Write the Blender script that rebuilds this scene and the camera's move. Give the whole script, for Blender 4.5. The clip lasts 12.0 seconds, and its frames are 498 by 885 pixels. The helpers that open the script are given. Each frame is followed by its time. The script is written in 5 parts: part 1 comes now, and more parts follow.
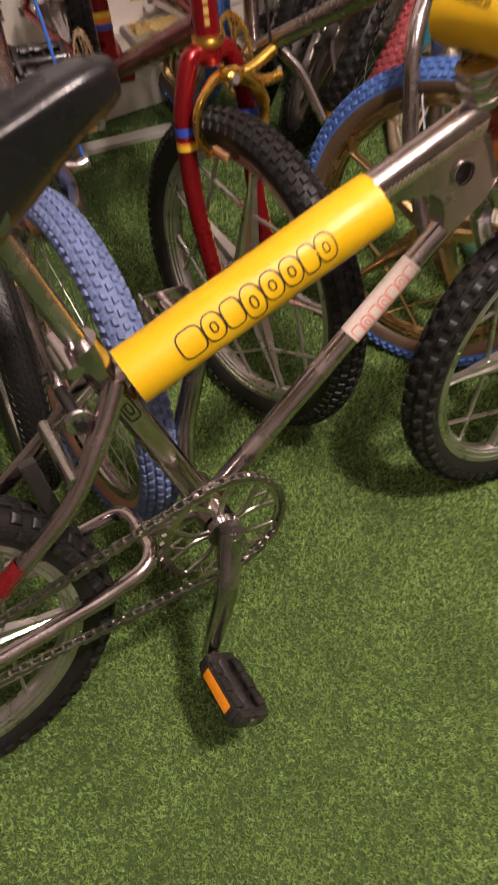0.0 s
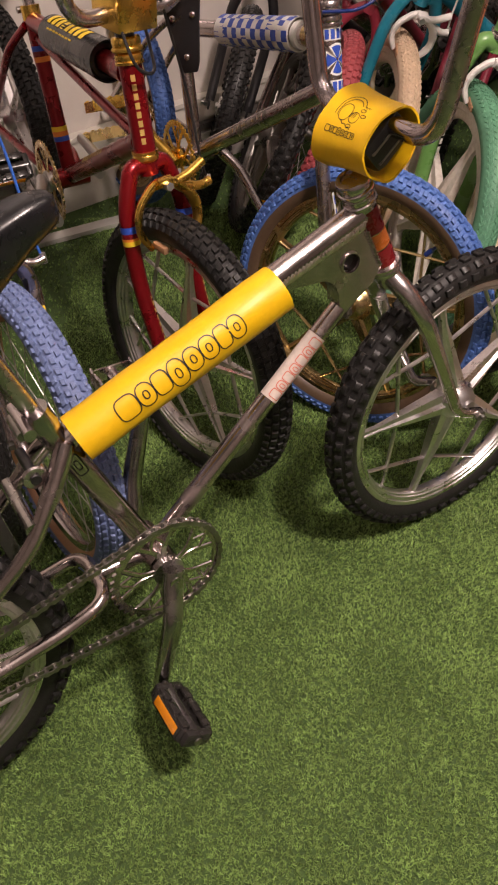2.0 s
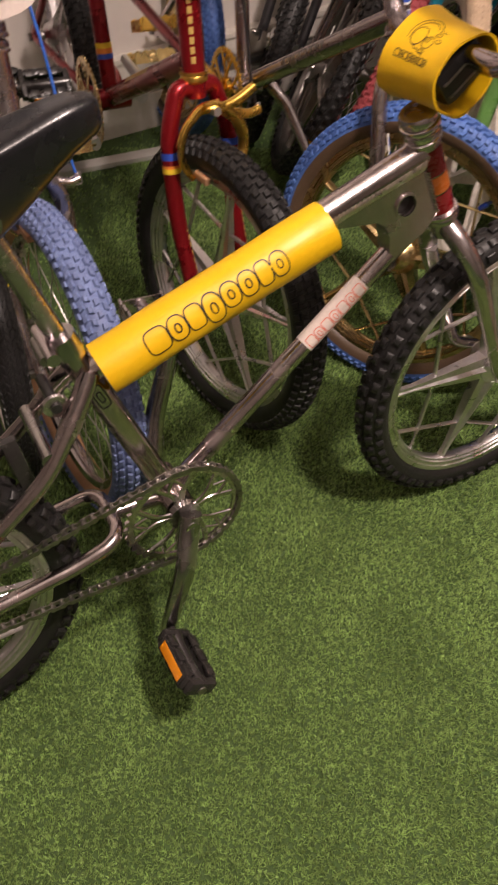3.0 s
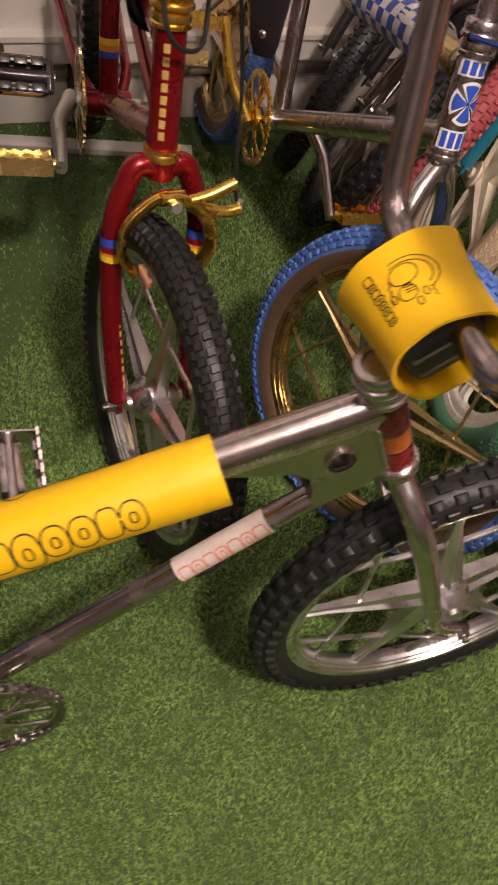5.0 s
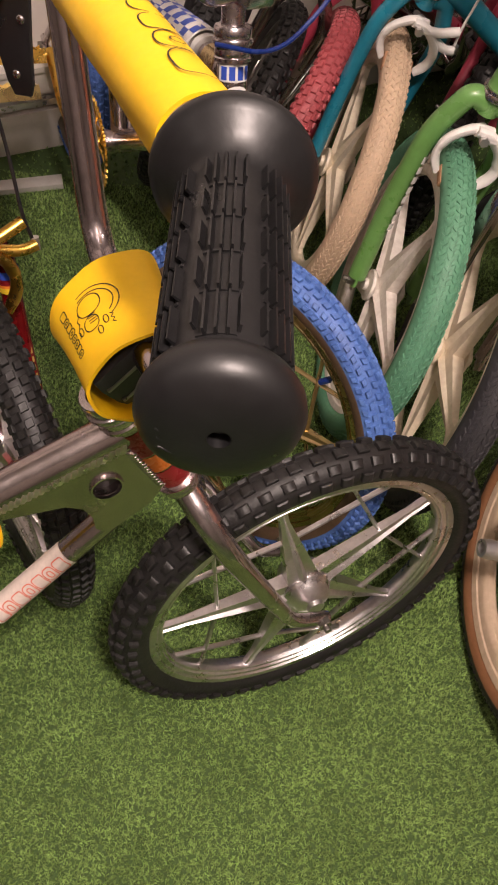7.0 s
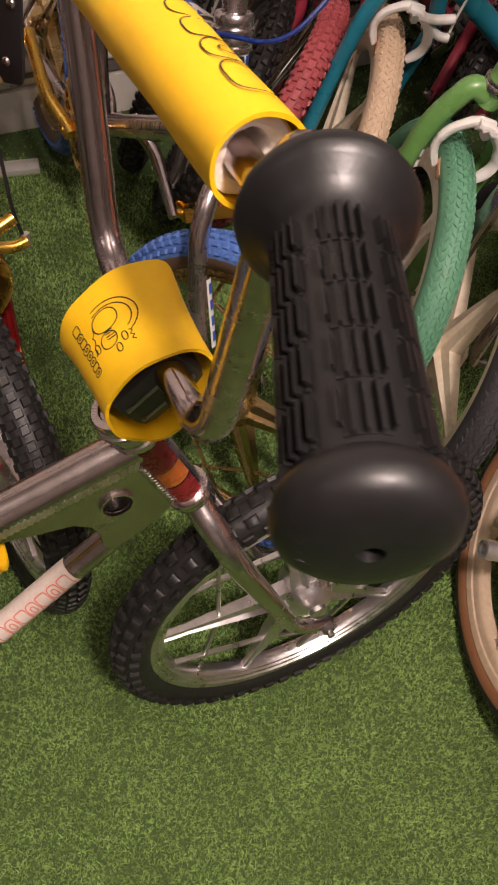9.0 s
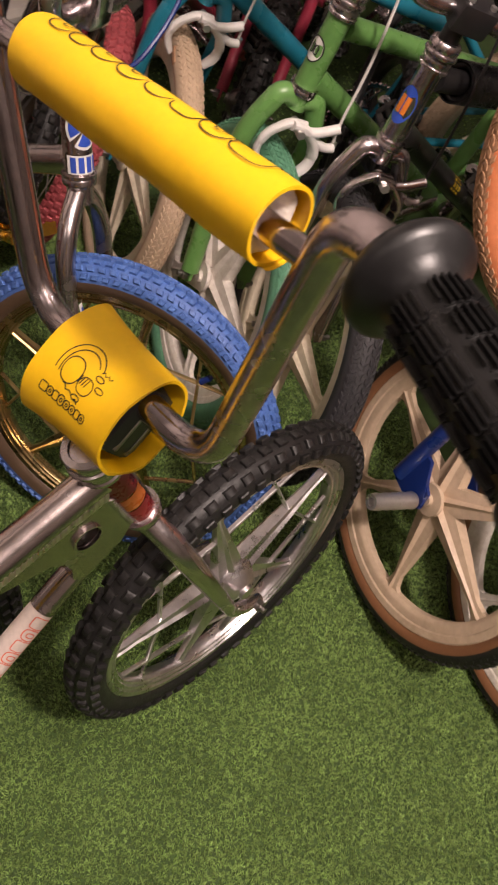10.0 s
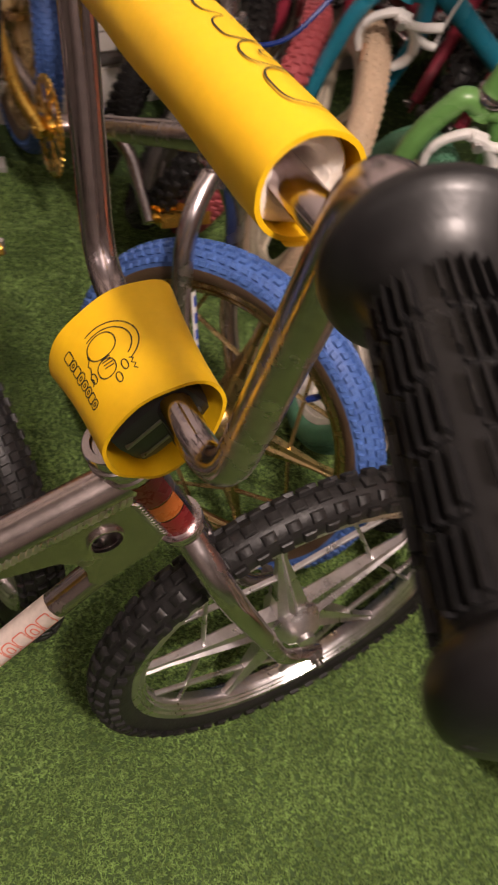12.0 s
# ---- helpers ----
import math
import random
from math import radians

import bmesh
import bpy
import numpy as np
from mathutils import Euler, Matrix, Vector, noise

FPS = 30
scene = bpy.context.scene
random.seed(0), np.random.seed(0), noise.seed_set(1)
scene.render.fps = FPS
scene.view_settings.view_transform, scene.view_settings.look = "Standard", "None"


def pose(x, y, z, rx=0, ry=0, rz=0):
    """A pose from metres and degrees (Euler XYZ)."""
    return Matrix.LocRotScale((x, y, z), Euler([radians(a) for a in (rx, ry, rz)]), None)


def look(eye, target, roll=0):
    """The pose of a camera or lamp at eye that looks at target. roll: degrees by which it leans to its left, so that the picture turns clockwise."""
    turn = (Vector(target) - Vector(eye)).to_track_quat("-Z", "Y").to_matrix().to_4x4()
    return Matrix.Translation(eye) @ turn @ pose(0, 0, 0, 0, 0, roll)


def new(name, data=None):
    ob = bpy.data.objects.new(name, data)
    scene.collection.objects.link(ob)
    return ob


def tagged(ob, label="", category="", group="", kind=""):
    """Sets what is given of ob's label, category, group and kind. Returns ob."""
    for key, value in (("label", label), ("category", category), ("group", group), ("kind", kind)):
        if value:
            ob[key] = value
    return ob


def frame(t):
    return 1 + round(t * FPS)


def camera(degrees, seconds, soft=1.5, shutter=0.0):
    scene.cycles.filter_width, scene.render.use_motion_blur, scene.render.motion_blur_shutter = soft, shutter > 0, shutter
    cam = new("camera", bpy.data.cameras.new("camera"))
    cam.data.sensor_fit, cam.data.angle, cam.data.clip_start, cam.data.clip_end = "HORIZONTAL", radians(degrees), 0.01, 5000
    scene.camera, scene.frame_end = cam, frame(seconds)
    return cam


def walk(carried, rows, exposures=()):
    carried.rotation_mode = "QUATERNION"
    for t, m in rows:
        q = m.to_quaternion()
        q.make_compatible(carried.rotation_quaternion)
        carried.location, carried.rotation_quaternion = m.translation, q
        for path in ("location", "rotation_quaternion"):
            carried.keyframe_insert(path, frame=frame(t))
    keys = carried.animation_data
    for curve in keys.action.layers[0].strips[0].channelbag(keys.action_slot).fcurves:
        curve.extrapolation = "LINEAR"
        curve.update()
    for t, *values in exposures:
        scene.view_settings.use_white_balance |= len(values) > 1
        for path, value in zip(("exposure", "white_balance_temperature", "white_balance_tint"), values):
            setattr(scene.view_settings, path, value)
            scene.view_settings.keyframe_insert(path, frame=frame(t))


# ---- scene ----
cam = camera(37.0, 12.0, soft=1.9, shutter=0.55)
PATH = [
    (0, (0.015, 0.028, 1.032), (-0.054, 1.237, -0.559), -4.4),
    (0.5, (0.037, -0.044, 1.124), (-0.028, 1.219, -0.426), -4.4),
    (1, (0.063, -0.08, 1.129), (0.026, 1.234, -0.379), -4.9),
    (1.5, (0.072, -0.083, 1.134), (0.063, 1.259, -0.349), -5.0),
    (2, (0.076, -0.077, 1.127), (0.071, 1.266, -0.354), -4.2),
    (2.5, (0.068, -0.073, 1.106), (0.042, 1.242, -0.401), -3.0),
    (3, (0.058, -0.056, 1.087), (0.01, 1.197, -0.472), -0.9),
    (3.5, (0.006, 0.01, 1.078), (0.045, 1.194, -0.533), 6.3),
    (3.7, (0.002, 0.054, 1.086), (0.154, 1.224, -0.529), 11.5),
    (5.3, (0.229, 0.362, 1.101), (0.08, 1.471, -0.557), 10.7),
    (5.5, (0.278, 0.353, 1.1), (0.054, 1.487, -0.532), 7.1),
    (6, (0.312, 0.358, 1.092), (0.162, 1.503, -0.542), 5.5),
    (6.5, (0.348, 0.381, 1.146), (0.293, 1.487, -0.519), 5.7),
    (7, (0.35, 0.392, 1.139), (0.289, 1.512, -0.517), 4.8),
    (9, (0.307, 0.424, 1.133), (0.337, 1.508, -0.547), 8.3),
    (9.5, (0.254, 0.419, 1.161), (0.567, 1.497, -0.494), 14.1),
    (10, (0.181, 0.416, 1.174), (0.725, 1.436, -0.458), 18.8),
    (10.5, (0.14, 0.417, 1.169), (0.765, 1.376, -0.47), 22.2),
    (11, (0.15, 0.427, 1.131), (0.724, 1.361, -0.541), 23.6),
    (11.5, (0.202, 0.463, 1.129), (0.635, 1.481, -0.537), 20.9),
    (12, (0.274, 0.463, 1.108), (0.411, 1.558, -0.559), 13.3),
]
walk(cam, [(t, look(eye, target, roll)) for t, eye, target, roll in PATH],
     [(0, 0.2), (0.5, 0.1), (1.5, 0.15), (3.5, 0.1), (5.5, 0.05), (6.5, 0.2), (9, 0.05), (10.5, 0.0), (12, -0.1)])

# ---- light ----
world = bpy.data.worlds.new("world")
scene.world = world
world.use_nodes = True
world.node_tree.nodes["Background"].inputs[0].default_value = (0.9, 0.8, 0.7, 1)
world.node_tree.nodes["Background"].inputs[1].default_value = 0.003


def overhead_light(x, y, watts):
    data = bpy.data.lights.new("ceiling_lamp_light", "POINT")
    data.energy, data.shadow_soft_size = watts, 0.085
    data.color = (1.0, 0.805, 0.735)
    ob = new("ceiling_lamp_light", data)
    ob.matrix_world = pose(x, y, 2.20)
    return ob


overhead_light(0.68, 0.12, 138)
# Three weak unseen lights, added as fill beside the main one.
overhead_light(0.05, 0.70, 3)
overhead_light(1.05, 1.00, 7)
overhead_light(-1.0, -0.2, 5)


# ---- materials ----
def node(nt, kind, **inputs):
    n = nt.nodes.new(kind)
    for key, value in inputs.items():
        n.inputs[key.replace("_", " ")].default_value = value
    return n


def material(name, colour, rough=0.5, metal=0.0, vary=0.15, scale=30.0, bump=0.0, bump_scale=200.0, coat=0.0, rough_vary=0.1, island=0.0, dirt=None, spec=0.5):
    m = bpy.data.materials.new(name)
    m.use_nodes = True
    nt = m.node_tree
    bsdf = nt.nodes["Principled BSDF"]
    bsdf.inputs["Metallic"].default_value = metal
    bsdf.inputs["Coat Weight"].default_value = coat
    bsdf.inputs["Coat Roughness"].default_value = 0.08
    bsdf.inputs["Specular IOR Level"].default_value = spec
    tc = nt.nodes.new("ShaderNodeTexCoord")
    n1 = node(nt, "ShaderNodeTexNoise", Scale=scale, Detail=6.0, Roughness=0.6)
    n2 = node(nt, "ShaderNodeTexNoise", Scale=scale * 7, Detail=4.0)
    for n in (n1, n2):
        nt.links.new(tc.outputs["Object"], n.inputs["Vector"])
    mixf = node(nt, "ShaderNodeMath")
    mixf.operation = "ADD"
    nt.links.new(n1.outputs[0], mixf.inputs[0])
    nt.links.new(n2.outputs[0], mixf.inputs[1])
    ramp = nt.nodes.new("ShaderNodeMapRange")
    ramp.inputs["From Min"].default_value, ramp.inputs["From Max"].default_value = 0.6, 1.4
    nt.links.new(mixf.outputs[0], ramp.inputs["Value"])
    col = nt.nodes.new("ShaderNodeMix")
    col.data_type = "RGBA"
    lo = dirt if dirt else tuple(c * (1 - vary) for c in colour)
    hi = tuple(min(1, c * (1 + vary)) for c in colour)
    col.inputs[6].default_value, col.inputs[7].default_value = (*lo, 1), (*hi, 1)
    nt.links.new(ramp.outputs[0], col.inputs[0])
    out = col.outputs[2]
    if island:
        geo = nt.nodes.new("ShaderNodeNewGeometry")
        hsv = nt.nodes.new("ShaderNodeHueSaturation")
        mr = nt.nodes.new("ShaderNodeMapRange")
        mr.inputs["To Min"].default_value, mr.inputs["To Max"].default_value = 1 - island, 1 + island
        nt.links.new(geo.outputs["Random Per Island"], mr.inputs["Value"])
        nt.links.new(mr.outputs[0], hsv.inputs["Value"])
        nt.links.new(out, hsv.inputs["Color"])
        out = hsv.outputs[0]
    nt.links.new(out, bsdf.inputs["Base Color"])
    rr = nt.nodes.new("ShaderNodeMapRange")
    rr.inputs["From Min"].default_value, rr.inputs["From Max"].default_value = 0.3, 0.7
    rr.inputs["To Min"].default_value, rr.inputs["To Max"].default_value = max(0.02, rough - rough_vary), min(1, rough + rough_vary)
    nt.links.new(n1.outputs[0], rr.inputs["Value"])
    nt.links.new(rr.outputs[0], bsdf.inputs["Roughness"])
    if bump:
        n3 = node(nt, "ShaderNodeTexNoise", Scale=bump_scale, Detail=5.0)
        nt.links.new(tc.outputs["Object"], n3.inputs["Vector"])
        b = node(nt, "ShaderNodeBump", Strength=bump, Distance=0.002)
        nt.links.new(n3.outputs[0], b.inputs["Height"])
        nt.links.new(b.outputs[0], bsdf.inputs["Normal"])
    return m


CHROME = material("chrome", (0.60, 0.540, 0.552), 0.22, 1.0, 0.14, 24, rough_vary=0.11, bump=0.035, bump_scale=380)
# Handlebar chrome: the dark surroundings it would mirror are put into its base colour.
BAR_CHROME = material("reflection_darkened_chrome", (0.49, 0.425, 0.44), 0.21, 1.0, 0.18, 20, rough_vary=0.12, bump=0.04, bump_scale=380)
NICKEL = material("nickel_frame", (0.53, 0.460, 0.455), 0.22, 1.0, 0.16, 22, rough_vary=0.12, bump=0.05, bump_scale=420)
ALLOY = material("cast_alloy", (0.64, 0.62, 0.61), 0.34, 0.9, 0.12, 20, rough_vary=0.1)
POLISHED = material("polished_alloy", (0.72, 0.69, 0.70), 0.31, 1.0, 0.14, 26, rough_vary=0.10, bump=0.05, bump_scale=300)
WELD = material("bright_weld", (0.78, 0.72, 0.67), 0.30, 1.0, 0.12, 60, rough_vary=0.08)
CRANK = material("worn_chrome_crank", (0.43, 0.41, 0.40), 0.24, 1.0, 0.2, 18, rough_vary=0.1)
STEEL = material("dull_steel", (0.33, 0.31, 0.29), 0.35, 1.0, 0.2, 25)
GOLD = material("gold_anodised", (0.84, 0.53, 0.11), 0.27, 1.0, 0.12, 20)
BRASS = material("gold_alloy_wheel", (0.62, 0.46, 0.23), 0.26, 1.0, 0.12, 20)
RED = material("candy_red_paint", (0.25, 0.005, 0.010), 0.28, 0.6, 0.12, 12, coat=0.4)
BLACK = material("black_paint", (0.015, 0.014, 0.015), 0.35, 0, 0.2, 20, coat=0.2)
DARKGREY = material("dark_plastic", (0.030, 0.027, 0.026), 0.24, 0, 0.2, 30, bump=0.1)
RUBBER = material("black_tyre_rubber", (0.0105, 0.0100, 0.0100), 0.46, 0, 0.3, 25, bump=0.3, dirt=(0.017, 0.016, 0.0155), spec=0.42)
GRIP = material("black_grip_rubber", (0.0088, 0.0086, 0.0090), 0.36, 0, 0.30, 30, bump=0.04, bump_scale=420, spec=0.42)
VINYL_BLACK = material("black_seat_vinyl", (0.009, 0.0088, 0.0105), 0.27, 0, 0.2, 20, bump=0.16, bump_scale=110)
BLUE_TYRE = material("blue_tyre_rubber", (0.085, 0.18, 0.47), 0.55, 0, 0.2, 25, bump=0.35, dirt=(0.045, 0.095, 0.29))
PALE_BLUE = material("faded_blue_tyre", (0.17, 0.23, 0.43), 0.65, 0, 0.15, 25, bump=0.3, dirt=(0.11, 0.14, 0.27))
DARK_WALL = material("dark_brown_sidewall", (0.105, 0.066, 0.040), 0.42, 0, 0.15, 25, bump=0.1)
PALE_GOLD = material("pale_gold_alloy", (0.86, 0.68, 0.30), 0.30, 1.0, 0.12, 25)
BROWN_WALL = material("amber_brown_sidewall", (0.23, 0.105, 0.048), 0.5, 0, 0.10, 20, bump=0.1)
TAN = material("tan_rubber", (0.40, 0.22, 0.12), 0.6, 0, 0.2, 20, bump=0.15)
SKIN_TYRE = material("beige_tyre_rubber", (0.56, 0.42, 0.29), 0.65, 0, 0.15, 20, bump=0.2)
GREEN_TYRE = material("green_tyre_rubber", (0.105, 0.275, 0.165), 0.6, 0, 0.2, 20, bump=0.2)
GREY_TYRE = material("dark_grey_tyre", (0.032, 0.031, 0.034), 0.65, 0, 0.2, 20, bump=0.2)
RED_TYRE = material("red_tyre_rubber", (0.38, 0.075, 0.085), 0.6, 0, 0.2, 20, bump=0.2)
ORANGE_TYRE = material("orange_tyre", (0.62, 0.20, 0.08), 0.6, 0, 0.15, 20, bump=0.1)
CREAM = material("aged_cream_nylon", (0.76, 0.68, 0.53), 0.42, 0, 0.1, 15, bump=0.05, dirt=(0.64, 0.54, 0.39))
WHITE_NYLON = material("white_nylon", (0.78, 0.74, 0.68), 0.42, 0, 0.1, 15, dirt=(0.55, 0.49, 0.42))
PINK_CREAM = material("aged_tan_nylon", (0.60, 0.47, 0.34), 0.45, 0, 0.1, 12, dirt=(0.47, 0.35, 0.24))
WHITE = material("white_paint", (0.75, 0.73, 0.70), 0.4, 0, 0.06, 15)
GREEN = material("green_paint", (0.125, 0.285, 0.075), 0.3, 0, 0.12, 12, coat=0.5)
TEAL = material("teal_paint", (0.02, 0.22, 0.32), 0.3, 0, 0.12, 12, coat=0.5)
BLUE = material("blue_paint", (0.007, 0.024, 0.15), 0.3, 0, 0.12, 12, coat=0.4)
PINK = material("pink_red_paint", (0.34, 0.035, 0.065), 0.35, 0, 0.12, 12, coat=0.3)
YELLOW = material("yellow_vinyl", (0.80, 0.485, 0.007), 0.42, 0, 0.05, 25, bump=0.12, bump_scale=120)
FOAM = material("white_foam", (0.75, 0.69, 0.62), 0.8, 0, 0.08, 60, bump=0.3, bump_scale=400)
INK = material("black_print", (0.012, 0.011, 0.012), 0.5, 0, 0.1, 50)
GOLD_INK = material("gold_print", (0.50, 0.33, 0.09), 0.45, 0, 0.1, 50)
YELLOW_INK = material("yellow_print", (0.80, 0.55, 0.03), 0.5, 0, 0.1, 50)
RED_INK = material("faded_red_print", (0.62, 0.14, 0.09), 0.5, 0, 0.2, 80)
ORANGE_INK = material("orange_print", (0.75, 0.22, 0.03), 0.4, 0, 0.1, 50)
BLUE_INK = material("blue_print", (0.03, 0.08, 0.45), 0.4, 0, 0.1, 50)
CRIMSON_INK = material("crimson_reflective", (0.17, 0.008, 0.012), 0.28, 0, 0.2, 80)
DECAL_WHITE = material("worn_white_decal", (0.66, 0.57, 0.52), 0.5, 0, 0.12, 40)
CABLE_BLUE = material("blue_cable_sleeve", (0.03, 0.12, 0.50), 0.4, 0, 0.1, 50)
AMBER_TAPE = material("orange_reflective", (0.40, 0.105, 0.018), 0.3, 0, 0.2, 80)
AMBER = material("amber_reflector", (0.85, 0.30, 0.01), 0.2, 0, 0.1, 80, coat=0.6)
GRASS = material("turf_blades", (0.225, 0.350, 0.096), 0.56, 0, 0.40, 9, island=0.56)
RAIL = material("brushed_aluminium", (0.66, 0.64, 0.61), 0.36, 0.35, 0.08, 40)
TURF = material("turf_backing", (0.058, 0.106, 0.028), 0.9, 0, 0.4, 60, bump=0.5, bump_scale=500)
WALL = material("painted_wall", (0.66, 0.61, 0.56), 0.7, 0, 0.05, 4, bump=0.08, bump_scale=90)
SKIRT = material("skirting_paint", (0.70, 0.66, 0.60), 0.4, 0, 0.06, 6)
# Unseen ceiling, greyed to send less light back down.
CEIL = material("ceiling_paint", (0.45, 0.43, 0.41), 0.8, 0, 0.04, 3)
# Colour of the unseen walls, kept dark to lower the room's bounce light.
BACKDARK = material("unseen_wall_low_bounce", (0.20, 0.175, 0.155), 0.7, 0, 0.3, 3)


# ---- mesh helpers ----
def part(name, bm, mat, parent=None, label="", sharp=40):
    me = bpy.data.meshes.new(name)
    bm.to_mesh(me)
    bm.free()
    for m in (mat if isinstance(mat, (list, tuple)) else [mat]):
        me.materials.append(m)
    me.shade_smooth()
    me.set_sharp_from_angle(angle=radians(sharp))
    ob = new(name, me)
    if parent:
        ob.parent = parent
    if label:
        ob["label"] = label
    return ob


def data_part(name, verts, faces, mat, parent=None, label="", smooth=False, slots=None):
    me = bpy.data.meshes.new(name)
    me.from_pydata(verts, [], faces)
    for m in (mat if isinstance(mat, (list, tuple)) else [mat]):
        me.materials.append(m)
    if slots is not None:
        me.polygons.foreach_set("material_index", slots)
    if smooth:
        me.shade_smooth()
        me.set_sharp_from_angle(angle=radians(40))
    me.update()
    ob = new(name, me)
    if parent:
        ob.parent = parent
    if label:
        ob["label"] = label
    return ob


def V(*a):
    return Vector(a)


def bend(points, r, steps=7):
    """The polyline with its inner corners rounded by about r."""
    pts = [Vector(p) for p in points]
    out = [pts[0]]
    for a, b, c in zip(pts, pts[1:], pts[2:]):
        d = min(r, (a - b).length * 0.48, (c - b).length * 0.48)
        p, q = b + (a - b).normalized() * d, b + (c - b).normalized() * d
        for k in range(steps + 1):
            s = k / steps
            out.append(p * (1 - s) ** 2 + b * 2 * s * (1 - s) + q * s * s)
    out.append(pts[-1])
    return out


def sweep(bm, points, radius, seg=14, cap=True, flat=1.0):
    """A round tube along the points; radius one number or one for each point; flat squeezes it across."""
    pts = [Vector(p) for p in points]
    rad = radius if isinstance(radius, (list, tuple)) else [radius] * len(pts)
    t0 = (pts[1] - pts[0]).normalized()
    u = t0.orthogonal().normalized() if abs(t0.y) > 0.9 else t0.cross(V(0, 1, 0)).normalized()
    rings = []
    for k, p in enumerate(pts):
        t = ((pts[min(k + 1, len(pts) - 1)] - p).normalized() + (p - pts[max(k - 1, 0)]).normalized()).normalized()
        u = (u - t * u.dot(t)).normalized()
        v = t.cross(u)
        rings.append([bm.verts.new(p + (u * math.cos(a) + v * flat * math.sin(a)) * rad[k]) for a in [2 * math.pi * i / seg for i in range(seg)]])
    for a, b in zip(rings, rings[1:]):
        for i in range(seg):
            bm.faces.new((a[i], a[(i + 1) % seg], b[(i + 1) % seg], b[i]))
    if cap:
        bm.faces.new(list(reversed(rings[0])))
        bm.faces.new(rings[-1])
    return bm


def tube(points, radius, seg=14, r=0.0, flat=1.0, cap=True):
    return sweep(bmesh.new(), bend(points, r) if r else points, radius, seg, cap, flat)


def lathe(bm, profile, seg=48, m=None, closed=True):
    """Turns (radius, across) about the y axis; a closed profile makes a ring."""
    rings = []
    for i in range(seg):
        a = 2 * math.pi * i / seg
        rings.append([bm.verts.new((r * math.cos(a), y, r * math.sin(a))) for r, y in profile])
    n = len(profile)
    for i in range(seg):
        a, b = rings[i], rings[(i + 1) % seg]
        for k in range(n if closed else n - 1):
            bm.faces.new((a[k], a[(k + 1) % n], b[(k + 1) % n], b[k]))
    if not closed:
        for k in (0, n - 1):
            if profile[k][0] > 1e-5:
                loop = [ring[k] for ring in rings]
                bm.faces.new(loop if k else list(reversed(loop)))
    bmesh.ops.recalc_face_normals(bm, faces=bm.faces)
    if m is not None:
        bmesh.ops.transform(bm, matrix=m, verts=bm.verts)
    return bm


def block(size, m=None, bevel=0.0):
    bm = bmesh.new()
    bmesh.ops.create_cube(bm, size=1.0)
    bmesh.ops.scale(bm, vec=size, verts=bm.verts)
    if bevel:
        bmesh.ops.bevel(bm, geom=bm.edges, offset=bevel, segments=2, affect="EDGES", profile=0.6)
    if m is not None:
        bmesh.ops.transform(bm, matrix=m, verts=bm.verts)
    return bm


def plate(outline, thick, m=None):
    """A flat plate of the (x, z) outline, its thickness along y."""
    bm = bmesh.new()
    front = [bm.verts.new((x, -thick / 2, z)) for x, z in outline]
    f = bm.faces.new(front)
    got = bmesh.ops.extrude_face_region(bm, geom=[f])
    bmesh.ops.translate(bm, vec=(0, thick, 0), verts=[g for g in got["geom"] if isinstance(g, bmesh.types.BMVert)])
    bmesh.ops.recalc_face_normals(bm, faces=bm.faces)
    if m is not None:
        bmesh.ops.transform(bm, matrix=m, verts=bm.verts)
    return bm


def moved(bm, m):
    bmesh.ops.transform(bm, matrix=m, verts=bm.verts)
    return bm


def axis_frame(p0, p1, up):
    """A frame with z along p0 to p1 and x as near as can be to up."""
    z = (Vector(p1) - Vector(p0)).normalized()
    x = (Vector(up) - z * Vector(up).dot(z)).normalized()
    y = z.cross(x)
    m = Matrix((x, y, z)).transposed().to_4x4()
    m.translation = Vector(p0)
    return m


def wrap_print(curves, frame_m, radius, width, squash=None):
    """Printed lines (s along, a around in metres) laid on a tube of that radius; frame_m as axis_frame gives it."""
    verts, faces = [], []
    for pts, closed in curves:
        n = len(pts)
        base = len(verts)
        for k, (s, a) in enumerate(pts):
            p, q = pts[(k - 1) % n if closed else max(k - 1, 0)], pts[(k + 1) % n if closed else min(k + 1, n - 1)]
            d = Vector((q[0] - p[0], q[1] - p[1]))
            d = d.normalized() if d.length > 0 else Vector((1, 0))
            for side in (-0.5, 0.5):
                ss, aa = s - d.y * side * width, a + d.x * side * width
                th = aa / radius
                verts.append(frame_m @ V(radius * math.cos(th), radius * math.sin(th), ss))
        for k in range(n if closed else n - 1):
            i, j = base + 2 * k, base + 2 * ((k + 1) % n)
            faces.append((i, i + 1, j + 1, j))
    return verts, faces


def wrap_patch(rects, frame_m, radius, cuts=6):
    """Filled patches (s0, s1, a0, a1), in metres along and round a tube."""
    verts, faces = [], []
    for s0, s1, a0, a1 in rects:
        for k in range(cuts + 1):
            th = (a0 + (a1 - a0) * k / cuts) / radius
            for s in (s0, s1):
                verts.append(frame_m @ V(radius * math.cos(th), radius * math.sin(th), s))
        b = len(verts) - 2 * (cuts + 1)
        for k in range(cuts):
            i = b + 2 * k
            faces.append((i, i + 1, i + 3, i + 2))
    return verts, faces


def oval(cx, cy, w, h, n=20, power=2.6):
    out = []
    for i in range(n):
        c, s = math.cos(2 * math.pi * i / n), math.sin(2 * math.pi * i / n)
        out.append((cx + w / 2 * math.copysign(abs(c) ** (2 / power), c), cy + h / 2 * math.copysign(abs(s) ** (2 / power), s)))
    return out


